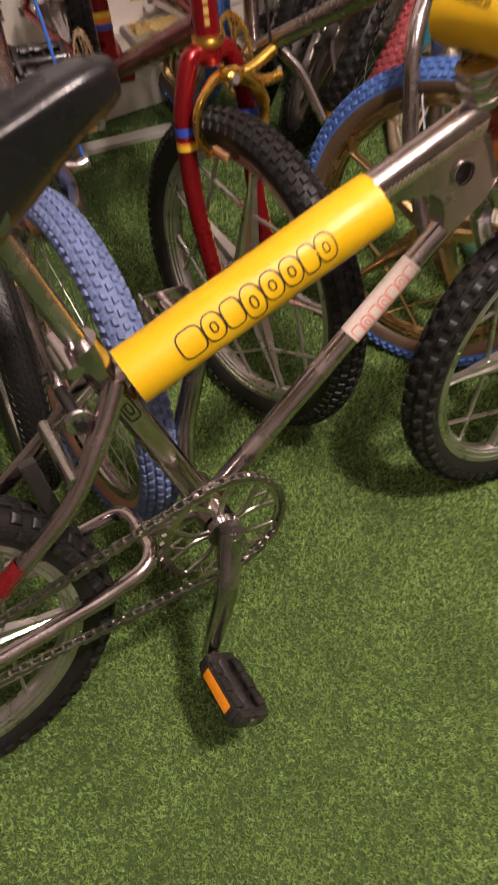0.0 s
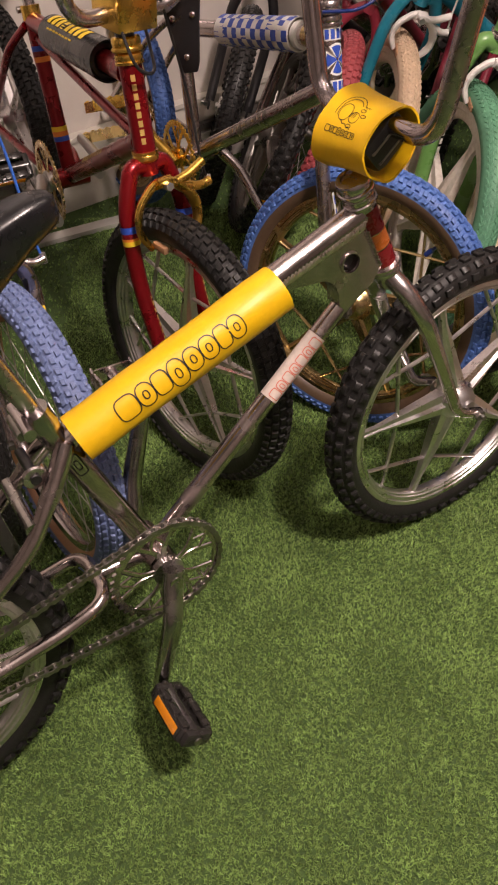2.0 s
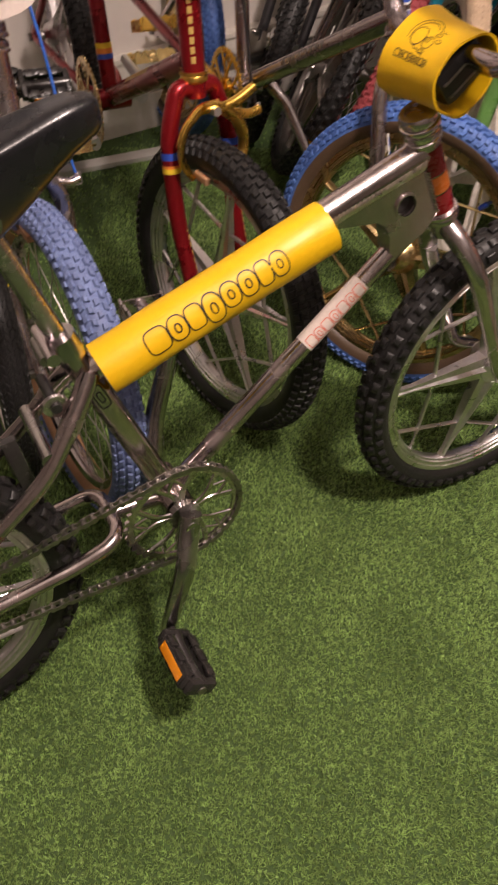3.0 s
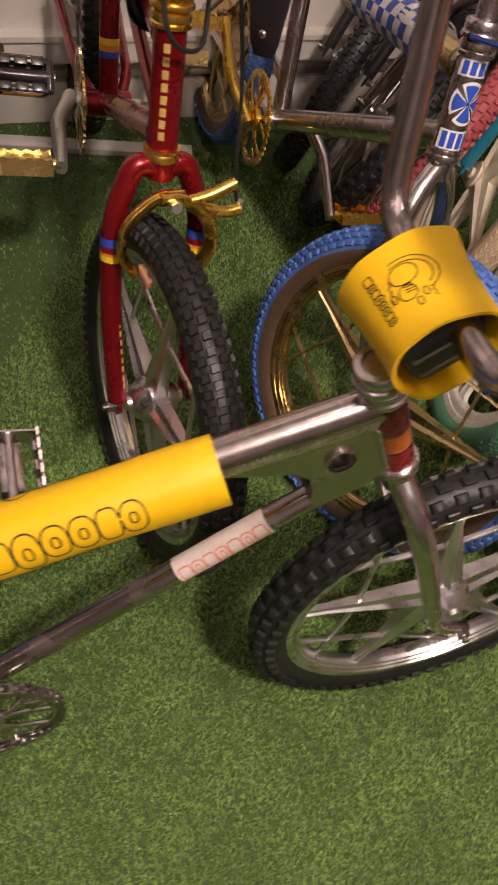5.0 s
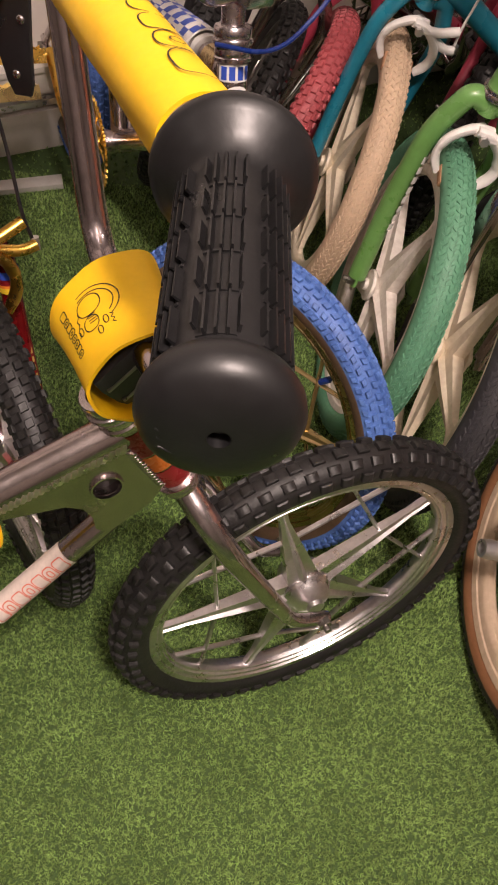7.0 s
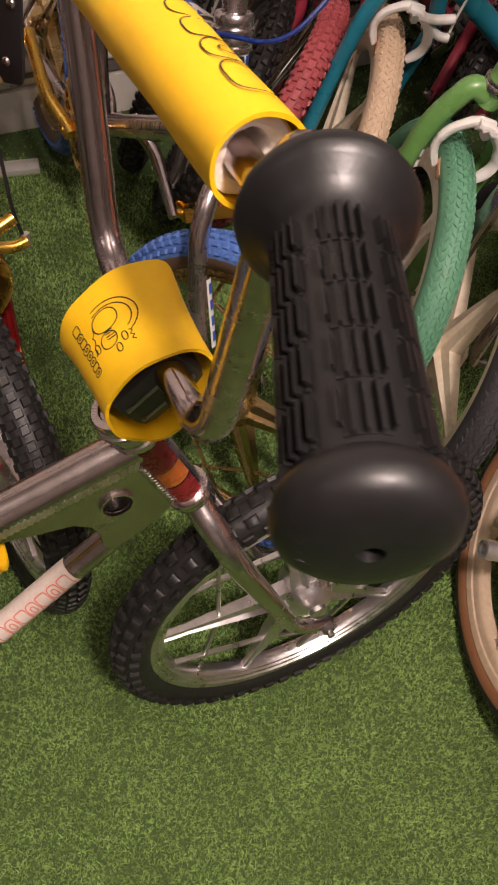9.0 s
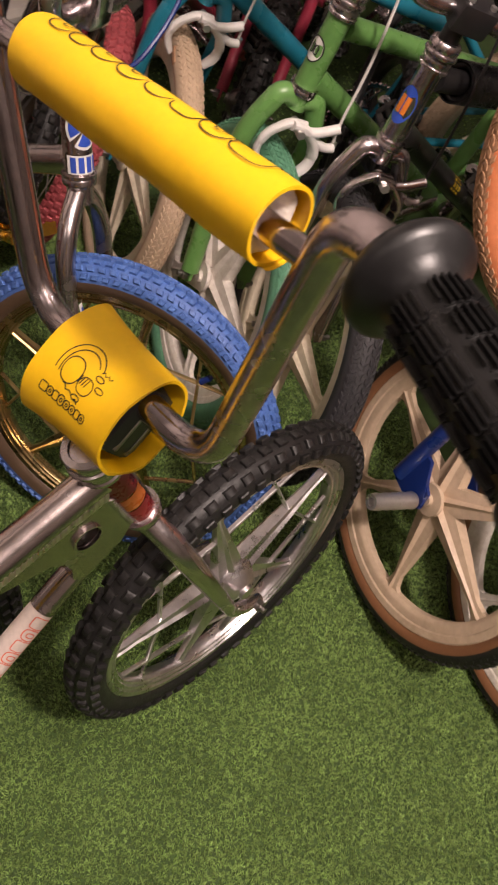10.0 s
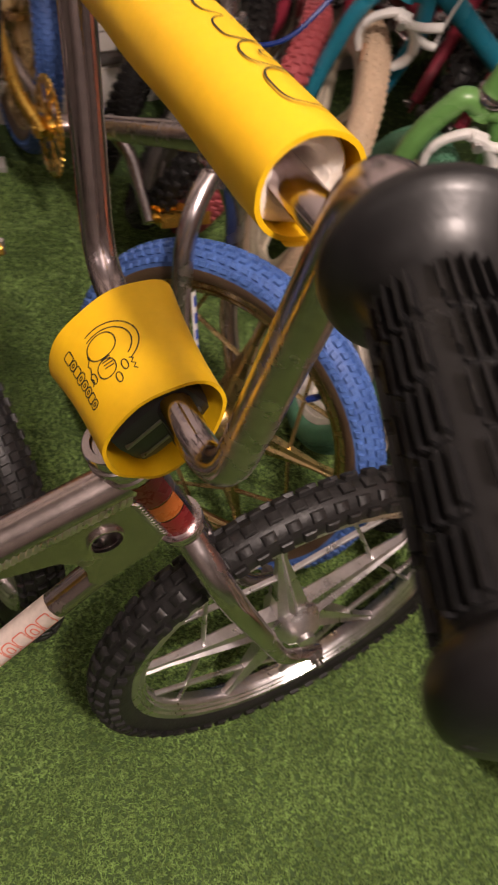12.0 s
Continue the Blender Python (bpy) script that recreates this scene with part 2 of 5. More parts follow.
# ---- bicycle wheels ----
def tread(R, r, pattern):
    """The blocks of a tyre's tread, as verts and faces."""
    verts, faces = [], []

    def at(th, ph, h):
        rr = r + h
        return ((R - r + rr * math.cos(ph)) * math.cos(th), rr * math.sin(ph), (R - r + rr * math.cos(ph)) * math.sin(th))

    rows, count, along, across, height, slant, taper = {
        "knob": ([-76, -38, 0, 38, 76], 60, 0.0146, 0.0102, 0.0052, 0.0, 0.68),
        "block": ([-66, -40, -13, 13, 40, 66], 84, 0.0112, 0.0092, 0.0042, 0.12, 0.80),
        "dense": ([-70, -47, -23, 0, 23, 47, 70], 96, 0.0098, 0.0066, 0.0036, 0.2, 0.78),
        "street": ([-60, -42, -25, -8, 8, 25, 42, 60], 110, 0.0048, 0.0042, 0.0012, 0.9, 0.8),
        "chevron": ([-56, -40, -24, -8, 8, 24, 40, 56], 120, 0.0088, 0.0054, 0.0015, 0.55, 0.75),
    }[pattern]
    for n, row in enumerate(rows):
        for i in range(count):
            th, ph = 2 * math.pi * (i + 0.5 * (n % 2)) / count, radians(row)
            dth, dph = along / 2 / R, across / 2 / r
            sl = slant * along * (1 if (n % 2 or pattern == "block") else -1) / R
            b = len(verts)
            tall = pattern in ("knob", "block", "dense")
            levels = ((-0.001, 1.0), (height * 0.78, 0.94), (height, taper)) if tall else ((-0.001, 1.0), (height, taper))
            for h, k in levels:
                for sx, sy in ((-1, -1), (1, -1), (1, 1), (-1, 1)):
                    verts.append(at(th + sx * dth * k + sy * sl * 0.5, ph + sy * dph * k, h))
            for e in range(len(levels) - 1):
                c = b + 4 * e
                faces += [(c + k, c + (k + 1) % 4, c + 4 + (k + 1) % 4, c + 4 + k) for k in range(4)]
            c = b + 4 * (len(levels) - 1)
            faces.append((c, c + 1, c + 2, c + 3))
    return verts, faces


def tyre_mesh(R, r, pattern, side_from=58):
    """Torus casing and tread; the casing's sidewall takes the second slot."""
    verts, faces, slots = [], [], []
    seg, ring = 72, 20
    for i in range(seg):
        th = 2 * math.pi * i / seg
        for k in range(ring):
            ph = 2 * math.pi * k / ring
            rr = R - r + r * math.cos(ph)
            verts.append((rr * math.cos(th), r * math.sin(ph), rr * math.sin(th)))
    for i in range(seg):
        for k in range(ring):
            faces.append((i * ring + k, i * ring + (k + 1) % ring, ((i + 1) % seg) * ring + (k + 1) % ring, ((i + 1) % seg) * ring + k))
            ph = math.degrees(2 * math.pi * (k + 0.5) / ring)
            ph = ph - 360 if ph > 180 else ph
            slots.append(1 if abs(ph) > side_from else 0)
    tv, tf = tread(R, r, pattern)
    b = len(verts)
    verts += tv
    faces += [tuple(b + i for i in f) for f in tf]
    slots += [0] * len(tf)
    return verts, faces, slots


def wheel(bike, name, m, rim_mat, tyre_mat, side_mat, style, pattern, side_from=58, R=0.254, turn=0.0, count=5, hub_mat=None, valve=None, marks=False):
    """A wheel about the y axis, at m within its bike: the rim with tyre, hub, spokes and valve under it."""
    r = {"knob": 0.0226, "block": 0.0250, "dense": 0.0246, "chevron": 0.0245, "street": 0.0212}[pattern]
    hub_mat = hub_mat or rim_mat
    R -= {"knob": 0.0045, "block": 0.0025, "dense": 0.002, "chevron": 0.001, "street": 0.001}[pattern]
    bead = R - 2 * r - 0.001
    mag = style != "wire"
    bm = bmesh.new()
    if style == "tuff":
        prof = [(bead + 0.010, 0.0135), (bead + 0.011, -0.0135), (bead + 0.006, -0.0165), (bead - 0.004, -0.015), (bead - 0.006, -0.0125), (bead - 0.016, -0.0120), (bead - 0.020, -0.0105), (bead - 0.024, -0.006), (bead - 0.024, 0.006), (bead - 0.020, 0.0105), (bead - 0.016, 0.0120), (bead - 0.006, 0.0125), (bead - 0.004, 0.015), (bead + 0.006, 0.0165)]
    elif style == "moto":
        half = [(0.009, 0.0130), (0.0062, 0.0158), (-0.0005, 0.0150), (-0.0018, 0.0118), (-0.0040, 0.0112), (-0.0050, 0.0130), (-0.0080, 0.0124), (-0.0092, 0.0094), (-0.0118, 0.0086), (-0.0142, 0.0040)]
        prof = [(bead + q, -w) for q, w in half] + [(bead + q, w) for q, w in reversed(half)]
    else:
        prof = [(bead + 0.009, 0.012), (bead + 0.009, -0.012), (bead + 0.004, -0.014), (bead - 0.006, -0.011), (bead - 0.009, -0.005), (bead - 0.009, 0.005), (bead - 0.006, 0.011), (bead + 0.004, 0.014)]
    lathe(bm, prof, 72, m)
    rim = part(name, bm, rim_mat, bike, sharp=30)
    verts, faces, slots = tyre_mesh(R, r, pattern, side_from)
    data_part("tyre", [m @ Vector(v) for v in verts], faces, [tyre_mat, side_mat], rim, smooth=True, slots=slots)
    hw = 0.030 if mag else 0.026
    prof = [(0.0001, -hw - 0.006), (0.010, -hw - 0.006), (0.011, -hw), (0.026, -hw + 0.002), (0.027, -hw + 0.007), (0.017, -0.014), (0.016, 0.014), (0.027, hw - 0.007), (0.026, hw - 0.002), (0.011, hw), (0.010, hw + 0.006), (0.0001, hw + 0.006)]
    if style == "moto":
        prof = [(0.0001, -0.040), (0.011, -0.040), (0.012, -0.034), (0.022, -0.030), (0.028, -0.020), (0.034, -0.013), (0.034, 0.013), (0.028, 0.020), (0.022, 0.030), (0.012, 0.034), (0.011, 0.040), (0.0001, 0.040)]
    part("hub", lathe(bmesh.new(), prof, 24, m, closed=False), hub_mat, rim)
    inner = bead - (0.021 if style == "tuff" else 0.0130 if style == "moto" else 0.018)
    if mag:
        w0, w1, d0, d1 = (0.040, 0.011, 0.027, 0.011) if style == "moto" else (0.058, 0.021, 0.030, 0.013) if count == 5 else (0.046, 0.015, 0.030, 0.013)
        for i in range(count):
            a = turn + 2 * math.pi * i / count
            bm = bmesh.new()
            stations = [(0.016, w0 * 1.15, d0), (0.035, w0, d0 * 0.95), (0.10, (w0 + w1) / 2, (d0 + d1) / 2), (inner - 0.030, w1, d1), (inner - 0.010, w1 * (1.1 if style == "moto" else 1.5), d1), (inner + 0.003, w1 * (1.25 if style == "moto" else 3.4), d1 * 0.9)]
            rings = []
            for rr, w, d in stations:
                sec = [(-w * 0.5, -d * 0.35), (-w * 0.14, -d * 0.42), (0, -d * 0.68), (w * 0.14, -d * 0.42), (w * 0.5, -d * 0.35), (w * 0.5, d * 0.35), (w * 0.14, d * 0.42), (0, d * 0.68), (-w * 0.14, d * 0.42), (-w * 0.5, d * 0.35)]
                rings.append([bm.verts.new((rr * math.cos(a) - t * math.sin(a), y, rr * math.sin(a) + t * math.cos(a))) for t, y in sec])
            for p, q in zip(rings, rings[1:]):
                for k in range(10):
                    bm.faces.new((p[k], p[(k + 1) % 10], q[(k + 1) % 10], q[k]))
            bm.faces.new(rings[0])
            bm.faces.new(rings[-1])
            bmesh.ops.recalc_face_normals(bm, faces=bm.faces)
            part("spoke", moved(bm, m), rim_mat, rim, sharp=25)
            if style == "moto":
                step = 2 * math.pi / count
                for f0, r0, f1, r1 in ((0.0, 0.118, 0.64, inner), (1.0, 0.118, 0.36, inner)):
                    p = [V(rr * math.cos(a + step * ff), 0, rr * math.sin(a + step * ff)) for ff, rr in ((f0, r0), (f1, r1 + 0.002))]
                    part("strut", moved(tube(p, 0.0026, 8, 0, 1.5), m), rim_mat, rim)
    else:
        for i in range(28):
            a = turn + 2 * math.pi * i / 28
            side = 1 if i % 2 else -1
            b = a + (0.5 if (i // 2) % 2 else -0.5)
            part("spoke", moved(tube([V(0.024 * math.cos(b), side * 0.024, 0.024 * math.sin(b)), V((bead - 0.008) * math.cos(a), 0, (bead - 0.008) * math.sin(a))], 0.0011, 5), m), ALLOY, rim)
    if marks:
        verts, faces = [], []
        for k in range(2):
            a0 = turn + 2 * math.pi * 0.34 / count + 0.05 * k
            i = len(verts)
            verts += [m @ V(rr * math.cos(a), -0.0136, rr * math.sin(a)) for rr, a in ((bead - 0.018, a0), (bead - 0.018, a0 + 0.032), (bead - 0.007, a0 + 0.032), (bead - 0.007, a0))]
            faces.append((i, i + 1, i + 2, i + 3))
        data_part("rim_print", verts, faces, INK, rim, "small black rim print")
    if valve:
        va = turn + (math.pi / count if mag else 0.1)
        p = [V(rr * math.cos(va), 0, rr * math.sin(va)) for rr in (inner - 0.026, inner - 0.01, inner + 0.004)]
        bm = tube([p[0], p[1]], 0.0048, 8)
        sweep(bm, [p[1], p[2]], 0.0030, 8)
        part("valve_cap", moved(bm, m), valve, rim)
    return rim


# ---- bicycle ----
AX = V(-math.cos(radians(69)), 0, math.sin(radians(69)))
FWD = V(math.sin(radians(69)), 0, math.cos(radians(69)))
BB = V(-0.555, 0, 0.274)
REAR = V(-0.945, 0, 0.254)


def bicycle(label, hub, yaw, lean, steer, o):
    """A BMX bicycle. Its own frame: x ahead, y to its left, the front wheel stands on the origin. lean: to its left."""
    root = new("bicycle")
    tagged(root, label, "bicycle", "parked bicycles")
    up = pose(0, 0, 0, 0, 0, yaw) @ pose(0, 0, 0, -lean, 0, 0)
    m = up.copy()
    m.translation = Vector((hub[0], hub[1], 0.254 * math.cos(radians(lean)))) - (up.to_3x3() @ V(0, 0, 0.254))
    if o.get("raised"):
        m = up @ pose(0, 0, 0, 0, -o["pitch"], 0)
        m.translation = Vector(o["raised"]) - m.to_3x3() @ V(0, 0, 0.254)
    root.matrix_world = m
    global AX, FWD
    hz, head = o.get("rise", 0.0), radians(o.get("head", 69))
    AX, FWD = V(-math.cos(head), 0, math.sin(head)), V(math.sin(head), 0, math.cos(head))
    low = V(-0.033 - (0.298 + hz) / math.tan(head), 0, 0.552 + hz)
    dlt = low - V(-0.147, 0, 0.552)
    top = low + AX * o.get("head_len", 0.118)
    S = Matrix.Translation(low) @ Matrix.Rotation(radians(steer), 4, AX) @ Matrix.Translation(-low)
    paint, metal = o["paint"], o.get("metal", CHROME)
    back = V(*o.get("back", (0, 0, 0)))
    # frame and its tubes
    frame_ob = part("frame", tube([BB + V(0, -0.036, 0), BB + V(0, 0.036, 0)], 0.021, 20), paint, root)
    htm = axis_frame(low, top, FWD)
    part("head_tube", tube([low + AX * 0.004, top - AX * 0.004], 0.0175, 22), o.get("head_paint", paint), frame_ob)
    for p, s in ((low, -1), (top, 1)):
        prof = [(0.0001, -0.008), (0.0170, -0.008), (0.0205, -0.005), (0.0212, 0.0), (0.0198, 0.003), (0.0215, 0.0045), (0.0215, 0.008), (0.0001, 0.008)]
        cup = lathe(bmesh.new(), prof, 24, Matrix.Translation(p) @ AX.to_track_quat("Y", "Z").to_matrix().to_4x4() @ Matrix.Diagonal((1, -s, 1, 1)), closed=False)
        part("headset_cup", cup, o.get("cups", metal), frame_ob)
    seat_top = V(-0.640, 0, 0.575) + (BB - V(-0.640, 0, 0.575)).normalized() * o.get("seat_drop", 0.0)
    part("seat_tube", tube([BB, seat_top], 0.0155, 18), paint, frame_ob)
    tt0, tt1 = V(-0.629, 0, 0.525 - o.get("tube_drop", 0) + o.get("tube_lift", 0)) + back, V(-0.187, 0, 0.640) + dlt + AX * o.get("tube_lift", 0) * 0.8
    part("top_tube", tube([tt0, tt1], 0.0165, 20), paint, frame_ob)
    dt0, dt1 = V(-0.547, 0, 0.282) + back, V(-0.158, 0, 0.570) + dlt
    part("down_tube", tube([dt0, dt1], o.get("down_r", 0.0180), 20), paint, frame_ob)
    for s in (-1, 1):
        if o.get("loop_stay"):
            pts = bend([(-0.618, s * 0.014, 0.518), (-0.644, s * 0.030, 0.490), (-0.699, s * 0.050, 0.430), (-0.938, s * 0.056, 0.268)], 0.03)
            part("seat_stay", sweep(bmesh.new(), pts, [0.0118 if q.x > -0.66 else 0.0096 for q in pts], 14), paint, frame_ob)
        else:
            part("seat_stay", tube([(-0.640, s * 0.014, 0.545), (-0.70, s * 0.042, 0.49), (-0.938, s * 0.056, 0.266)], 0.0082, 12, 0.04), paint, frame_ob)
            part("chain_stay", tube([BB + V(-0.01, s * 0.02, 0), V(-0.64, s * 0.042, 0.278), V(-0.935, s * 0.056, 0.256)], 0.0092, 12, 0.04), paint, frame_ob)
        part("dropout", plate([(-0.918, 0.272), (-0.925, 0.244), (-0.965, 0.240), (-0.968, 0.264), (-0.94, 0.282)], 0.005, Matrix.Translation((0, s * 0.057, 0))), paint, frame_ob)
        part("axle_nut", tube([V(-0.945, s * 0.058, 0.254), V(-0.945, s * 0.070, 0.254)], 0.0085, 6), STEEL, frame_ob)
    if o.get("loop_stay"):
        part("chain_stay", tube([(-0.935, -0.056, 0.256), (-0.70, -0.050, 0.268), (-0.640, -0.046, 0.280), (-0.640, 0.046, 0.280), (-0.70, 0.050, 0.268), (-0.935, 0.056, 0.256)], 0.0098, 14, 0.045), paint, frame_ob)
        part("stay_lug", tube([BB + V(-0.018, 0, -0.003), V(-0.640, 0, 0.280)], 0.0120, 12), paint, frame_ob)
    part("seat_clamp", tube([seat_top + V(0.005, 0, -0.020), seat_top + V(-0.0005, 0, 0.004)], 0.0180, 20), o.get("collar", metal if not o.get("dark_clamp") else CRANK), frame_ob)
    part("clamp_bolt", tube([seat_top + V(-0.022, -0.020, -0.008), seat_top + V(-0.022, 0.020, -0.008)], 0.0060, 10), STEEL, frame_ob)
    # seat and post
    sp1 = V(-0.672, 0, 0.705)
    if not o.get("no_seat"):
        seat = part("seat", seat_mesh(), o.get("seat", VINYL_BLACK), root)
        part("seat_post", tube([seat_top, sp1], 0.0110, 14), o.get("post", CHROME), seat)
        part("seat_rail", tube([(-0.60, -0.012, 0.752), (-0.66, -0.018, 0.728), (-0.72, -0.022, 0.726), (-0.79, -0.036, 0.756)], 0.0040, 8, 0.02), CHROME, seat)
        part("seat_rail", tube([(-0.60, 0.012, 0.752), (-0.66, 0.018, 0.728), (-0.72, 0.022, 0.726), (-0.79, 0.036, 0.756)], 0.0040, 8, 0.02), CHROME, seat)
        part("rail_clamp", tube([(-0.672, -0.032, 0.716), (-0.672, 0.032, 0.716)], 0.0140, 16), CHROME, seat)
    # wheels
    R = o.get("R", 0.254)
    up_r = V(0, 0, R - 0.254)
    wheel(root, "front_wheel", S @ Matrix.Translation((0, 0, R)), *o["front"], R=R, turn=o.get("turn", 0.3), count=o.get("count", 5), valve=o.get("valve"), hub_mat=o.get("hub"), marks=o.get("marks", False))
    rear = o.get("rear", o["front"])
    wheel(root, "rear_wheel", Matrix.Translation(REAR), *rear, turn=o.get("turn", 0.3) + 0.5, count=o.get("count", 5), hub_mat=o.get("hub"))
    # fork
    fpaint = o.get("fork", paint)
    fork = part("fork", moved(tube([low - AX * 0.028, low - AX * 0.004], 0.0165, 18), S), fpaint, root)
    for s in (-1, 1):
        foot = V(-0.004, s * 0.052, 0.262) + up_r
        if o.get("round_crown"):
            pts = [low - AX * 0.018, low - AX * 0.006 + V(0, s * 0.030, -0.004), low - AX * 0.075 + V(0, s * 0.056, 0), low - AX * 0.20 + V(0, s * 0.055, 0), foot]
            leg = tube(pts, o.get("leg_r", 0.0135), 16, 0.05)
        else:
            pts = [low - AX * 0.010, low - AX * 0.040 + V(0, s * 0.034, 0), low - AX * 0.085 + V(0, s * 0.054, 0), low - AX * 0.22 + V(0, s * 0.054, 0), foot]
            leg = tube(pts, 0.0125, 16, 0.04)
        if o.get("knee"):
            knee = low - AX * 0.298 + V(0, s * 0.053, 0)
            pts = bend([low - AX * 0.010, low - AX * 0.038 + V(0, s * 0.034, 0), low - AX * 0.082 + V(0, s * 0.053, 0), low - AX * 0.20 + V(0, s * 0.054, 0), knee, V(0.008, s * 0.053, 0.250)], 0.024)
            far = [max(0.0, (low.z - q.z) / 0.30) for q in pts]
            leg = sweep(bmesh.new(), pts, [0.0142 - 0.0058 * q for q in far], 16)
        if o.get("leading"):
            end = V(-0.050, s * 0.053, 0.236)
            pts = [low - AX * 0.010, low - AX * 0.035 + V(0, s * 0.034, 0), low - AX * 0.080 + V(0, s * 0.056, 0), end + (low - end).normalized() * 0.05, end]
            pts[3] = V(end.x + (pts[2].x - end.x) * 0.3, s * 0.055, end.z + (pts[2].z - end.z) * 0.3)
            leg = tube(pts, 0.0128, 16, 0.03)
            part("axle_plate", moved(plate([(-0.066, 0.300), (-0.040, 0.306), (-0.024, 0.292), (0.006, 0.270), (0.014, 0.254), (0.006, 0.238), (-0.014, 0.234), (-0.046, 0.226), (-0.062, 0.236)], 0.006, Matrix.Translation((0, s * 0.053, 0))), S), fpaint, fork)
        part("fork_leg", moved(leg, S), fpaint, fork)
        if not o.get("knee"):
            part("fork_end", moved(plate([(-0.022, 0.285), (0.002, 0.280), (0.014, 0.254), (0.006, 0.240), (-0.010, 0.242)], 0.005, Matrix.Translation(V(0, s * 0.052, 0) + up_r)), S), o.get("ends", fpaint), fork)
        part("axle_nut", moved(tube([V(0, s * 0.054, R), V(0, s * 0.066, R)], 0.0085, 6), S), STEEL, fork)
        part("axle_end", moved(tube([V(0, s * 0.050, R), V(0, s * 0.073, R)], 0.0045, 10), S), STEEL, fork)
        if s == -1 and o.get("peg"):
            bm = lathe(bmesh.new(), [(0.0001, 0.060), (0.0125, 0.060), (0.0135, 0.063)] + [(0.0135 - 0.0008 * (k % 2), 0.066 + 0.008 * k) for k in range(9)] + [(0.0120, 0.142), (0.0075, 0.142), (0.0070, 0.132), (0.0001, 0.132)], 24, S @ Matrix.Translation((0, 0, 0.254)) @ Matrix.Diagonal((1, -1, 1, 1)), closed=False)
            part("axle_peg", bm, ALLOY, fork)
    if o.get("bands"):
        for s in (-1, 1):
            a0, a1 = low - AX * 0.094 + V(0.002, s * 0.0555, 0), low - AX * 0.20 + V(0.002, s * 0.055, 0)
            fm = axis_frame(a0, a1, FWD)
            for k, ink in enumerate((BLUE_INK, CRIMSON_INK, ORANGE_INK, YELLOW_INK)):
                w = (0.011, 0.008, 0.004, 0.008)[k]
                s0 = (0.0, 0.011, 0.019, 0.023)[k]
                v, f = wrap_patch([(s0, s0 + w, -math.pi * 0.0148, math.pi * 0.0148)], fm, 0.0148, 20)
                data_part("fork_band", [S @ Vector(p) for p in v], f, ink, fork, smooth=True)
            leg_p = low - AX * 0.20 + V(0, s * 0.055, 0)
            fm2 = axis_frame(leg_p, V(-0.004, s * 0.052, 0.262), FWD)
            v, f = wrap_patch([(0.002 + 0.0125 * k, 0.0100 + 0.0125 * k, -0.010, -0.006) for k in range(9)], fm2, 0.0144, 3)
            data_part("fork_print", [S @ Vector(p) for p in v], f, GOLD_INK, fork)
    # stem and bars
    st_mat, big = o.get("stem", metal), o.get("stem_big", 1.0)
    lift = AX * o.get("stem_lift", 0.0) + V(*o.get("bar_shift", (0, 0, 0)))
    clamp_p = V(-0.180, 0, 0.735) + dlt + lift
    on_axis = low + AX * ((clamp_p.z - low.z) / AX.z)
    stem = part("stem", moved(tube([top + AX * 0.008, top + AX * 0.026 if o.get("covered") else on_axis - AX * 0.008], 0.0135, 18), S), o.get("shaft", st_mat), root)
    prof = [(0.0140, 0.009), (0.0225, 0.009), (0.0235, 0.012), (0.0225, 0.0145), (0.0205, 0.0155), (0.0215, 0.0175), (0.0215, 0.0255), (0.0195, 0.0280), (0.0140, 0.0285)]
    part("locknut", lathe(bmesh.new(), prof, 24, S @ Matrix.Translation(top) @ AX.to_track_quat("Y", "Z").to_matrix().to_4x4()), o.get("cups", metal), stem)
    if not o.get("covered"):
        part("stem_clamp", moved(block((0.052 * big, 0.052 * big, 0.036 * big), Matrix.Translation((on_axis + clamp_p) / 2 + V(0.006, 0, 0.002)), 0.006), S), st_mat, stem)
    for s in (-1, 1):
        if not o.get("covered"):
            for q in (0.014, -0.014):
                part("stem_bolt", moved(tube([clamp_p + V(0.004 + q, s * 0.016, 0.0), clamp_p + V(0.002 + q, s * 0.016, 0.024)], 0.0046, 8), S), ALLOY, stem)
    if not o.get("no_bars"):
        bars(root, S @ Matrix.Translation(dlt + lift), o)
    # cranks, chainring, pedals and chain
    cm = o.get("crank", metal)
    ca = o.get("crank_angle", math.atan2(-0.162, -0.067))
    crank = part("crank", tube([BB + V(0, -0.075, 0), BB + V(0, 0.070, 0)], 0.0095, 14), cm, root)
    for s in (-1, 1):
        d = V(math.cos(ca), 0, math.sin(ca)) * (-s)
        pts = [BB + V(0, s * 0.060, 0) - d * 0.012, BB + V(0, s * 0.066, 0) + d * 0.012, BB + V(0, s * 0.086, 0) + d * 0.06, BB + V(0, s * 0.090, 0) + d * 0.18]
        part("crank_arm", sweep(bmesh.new(), bend(pts, 0.02, 5), [0.0150] * 7 + [0.0140] * 6 + [0.0112], 16, True, 0.85) if len(bend(pts, 0.02, 5)) == 14 else tube(pts, 0.0112, 14, 0.02), o.get("left_arm", cm) if s > 0 else cm, crank)
        pc = BB + V(0, s * 0.150, 0) + d * 0.172
        pedal(crank, pc, s, o)
    chainring(crank, o.get("ring", CHROME), o.get("spider", cm))
    if o.get("chain"):
        chain(root)
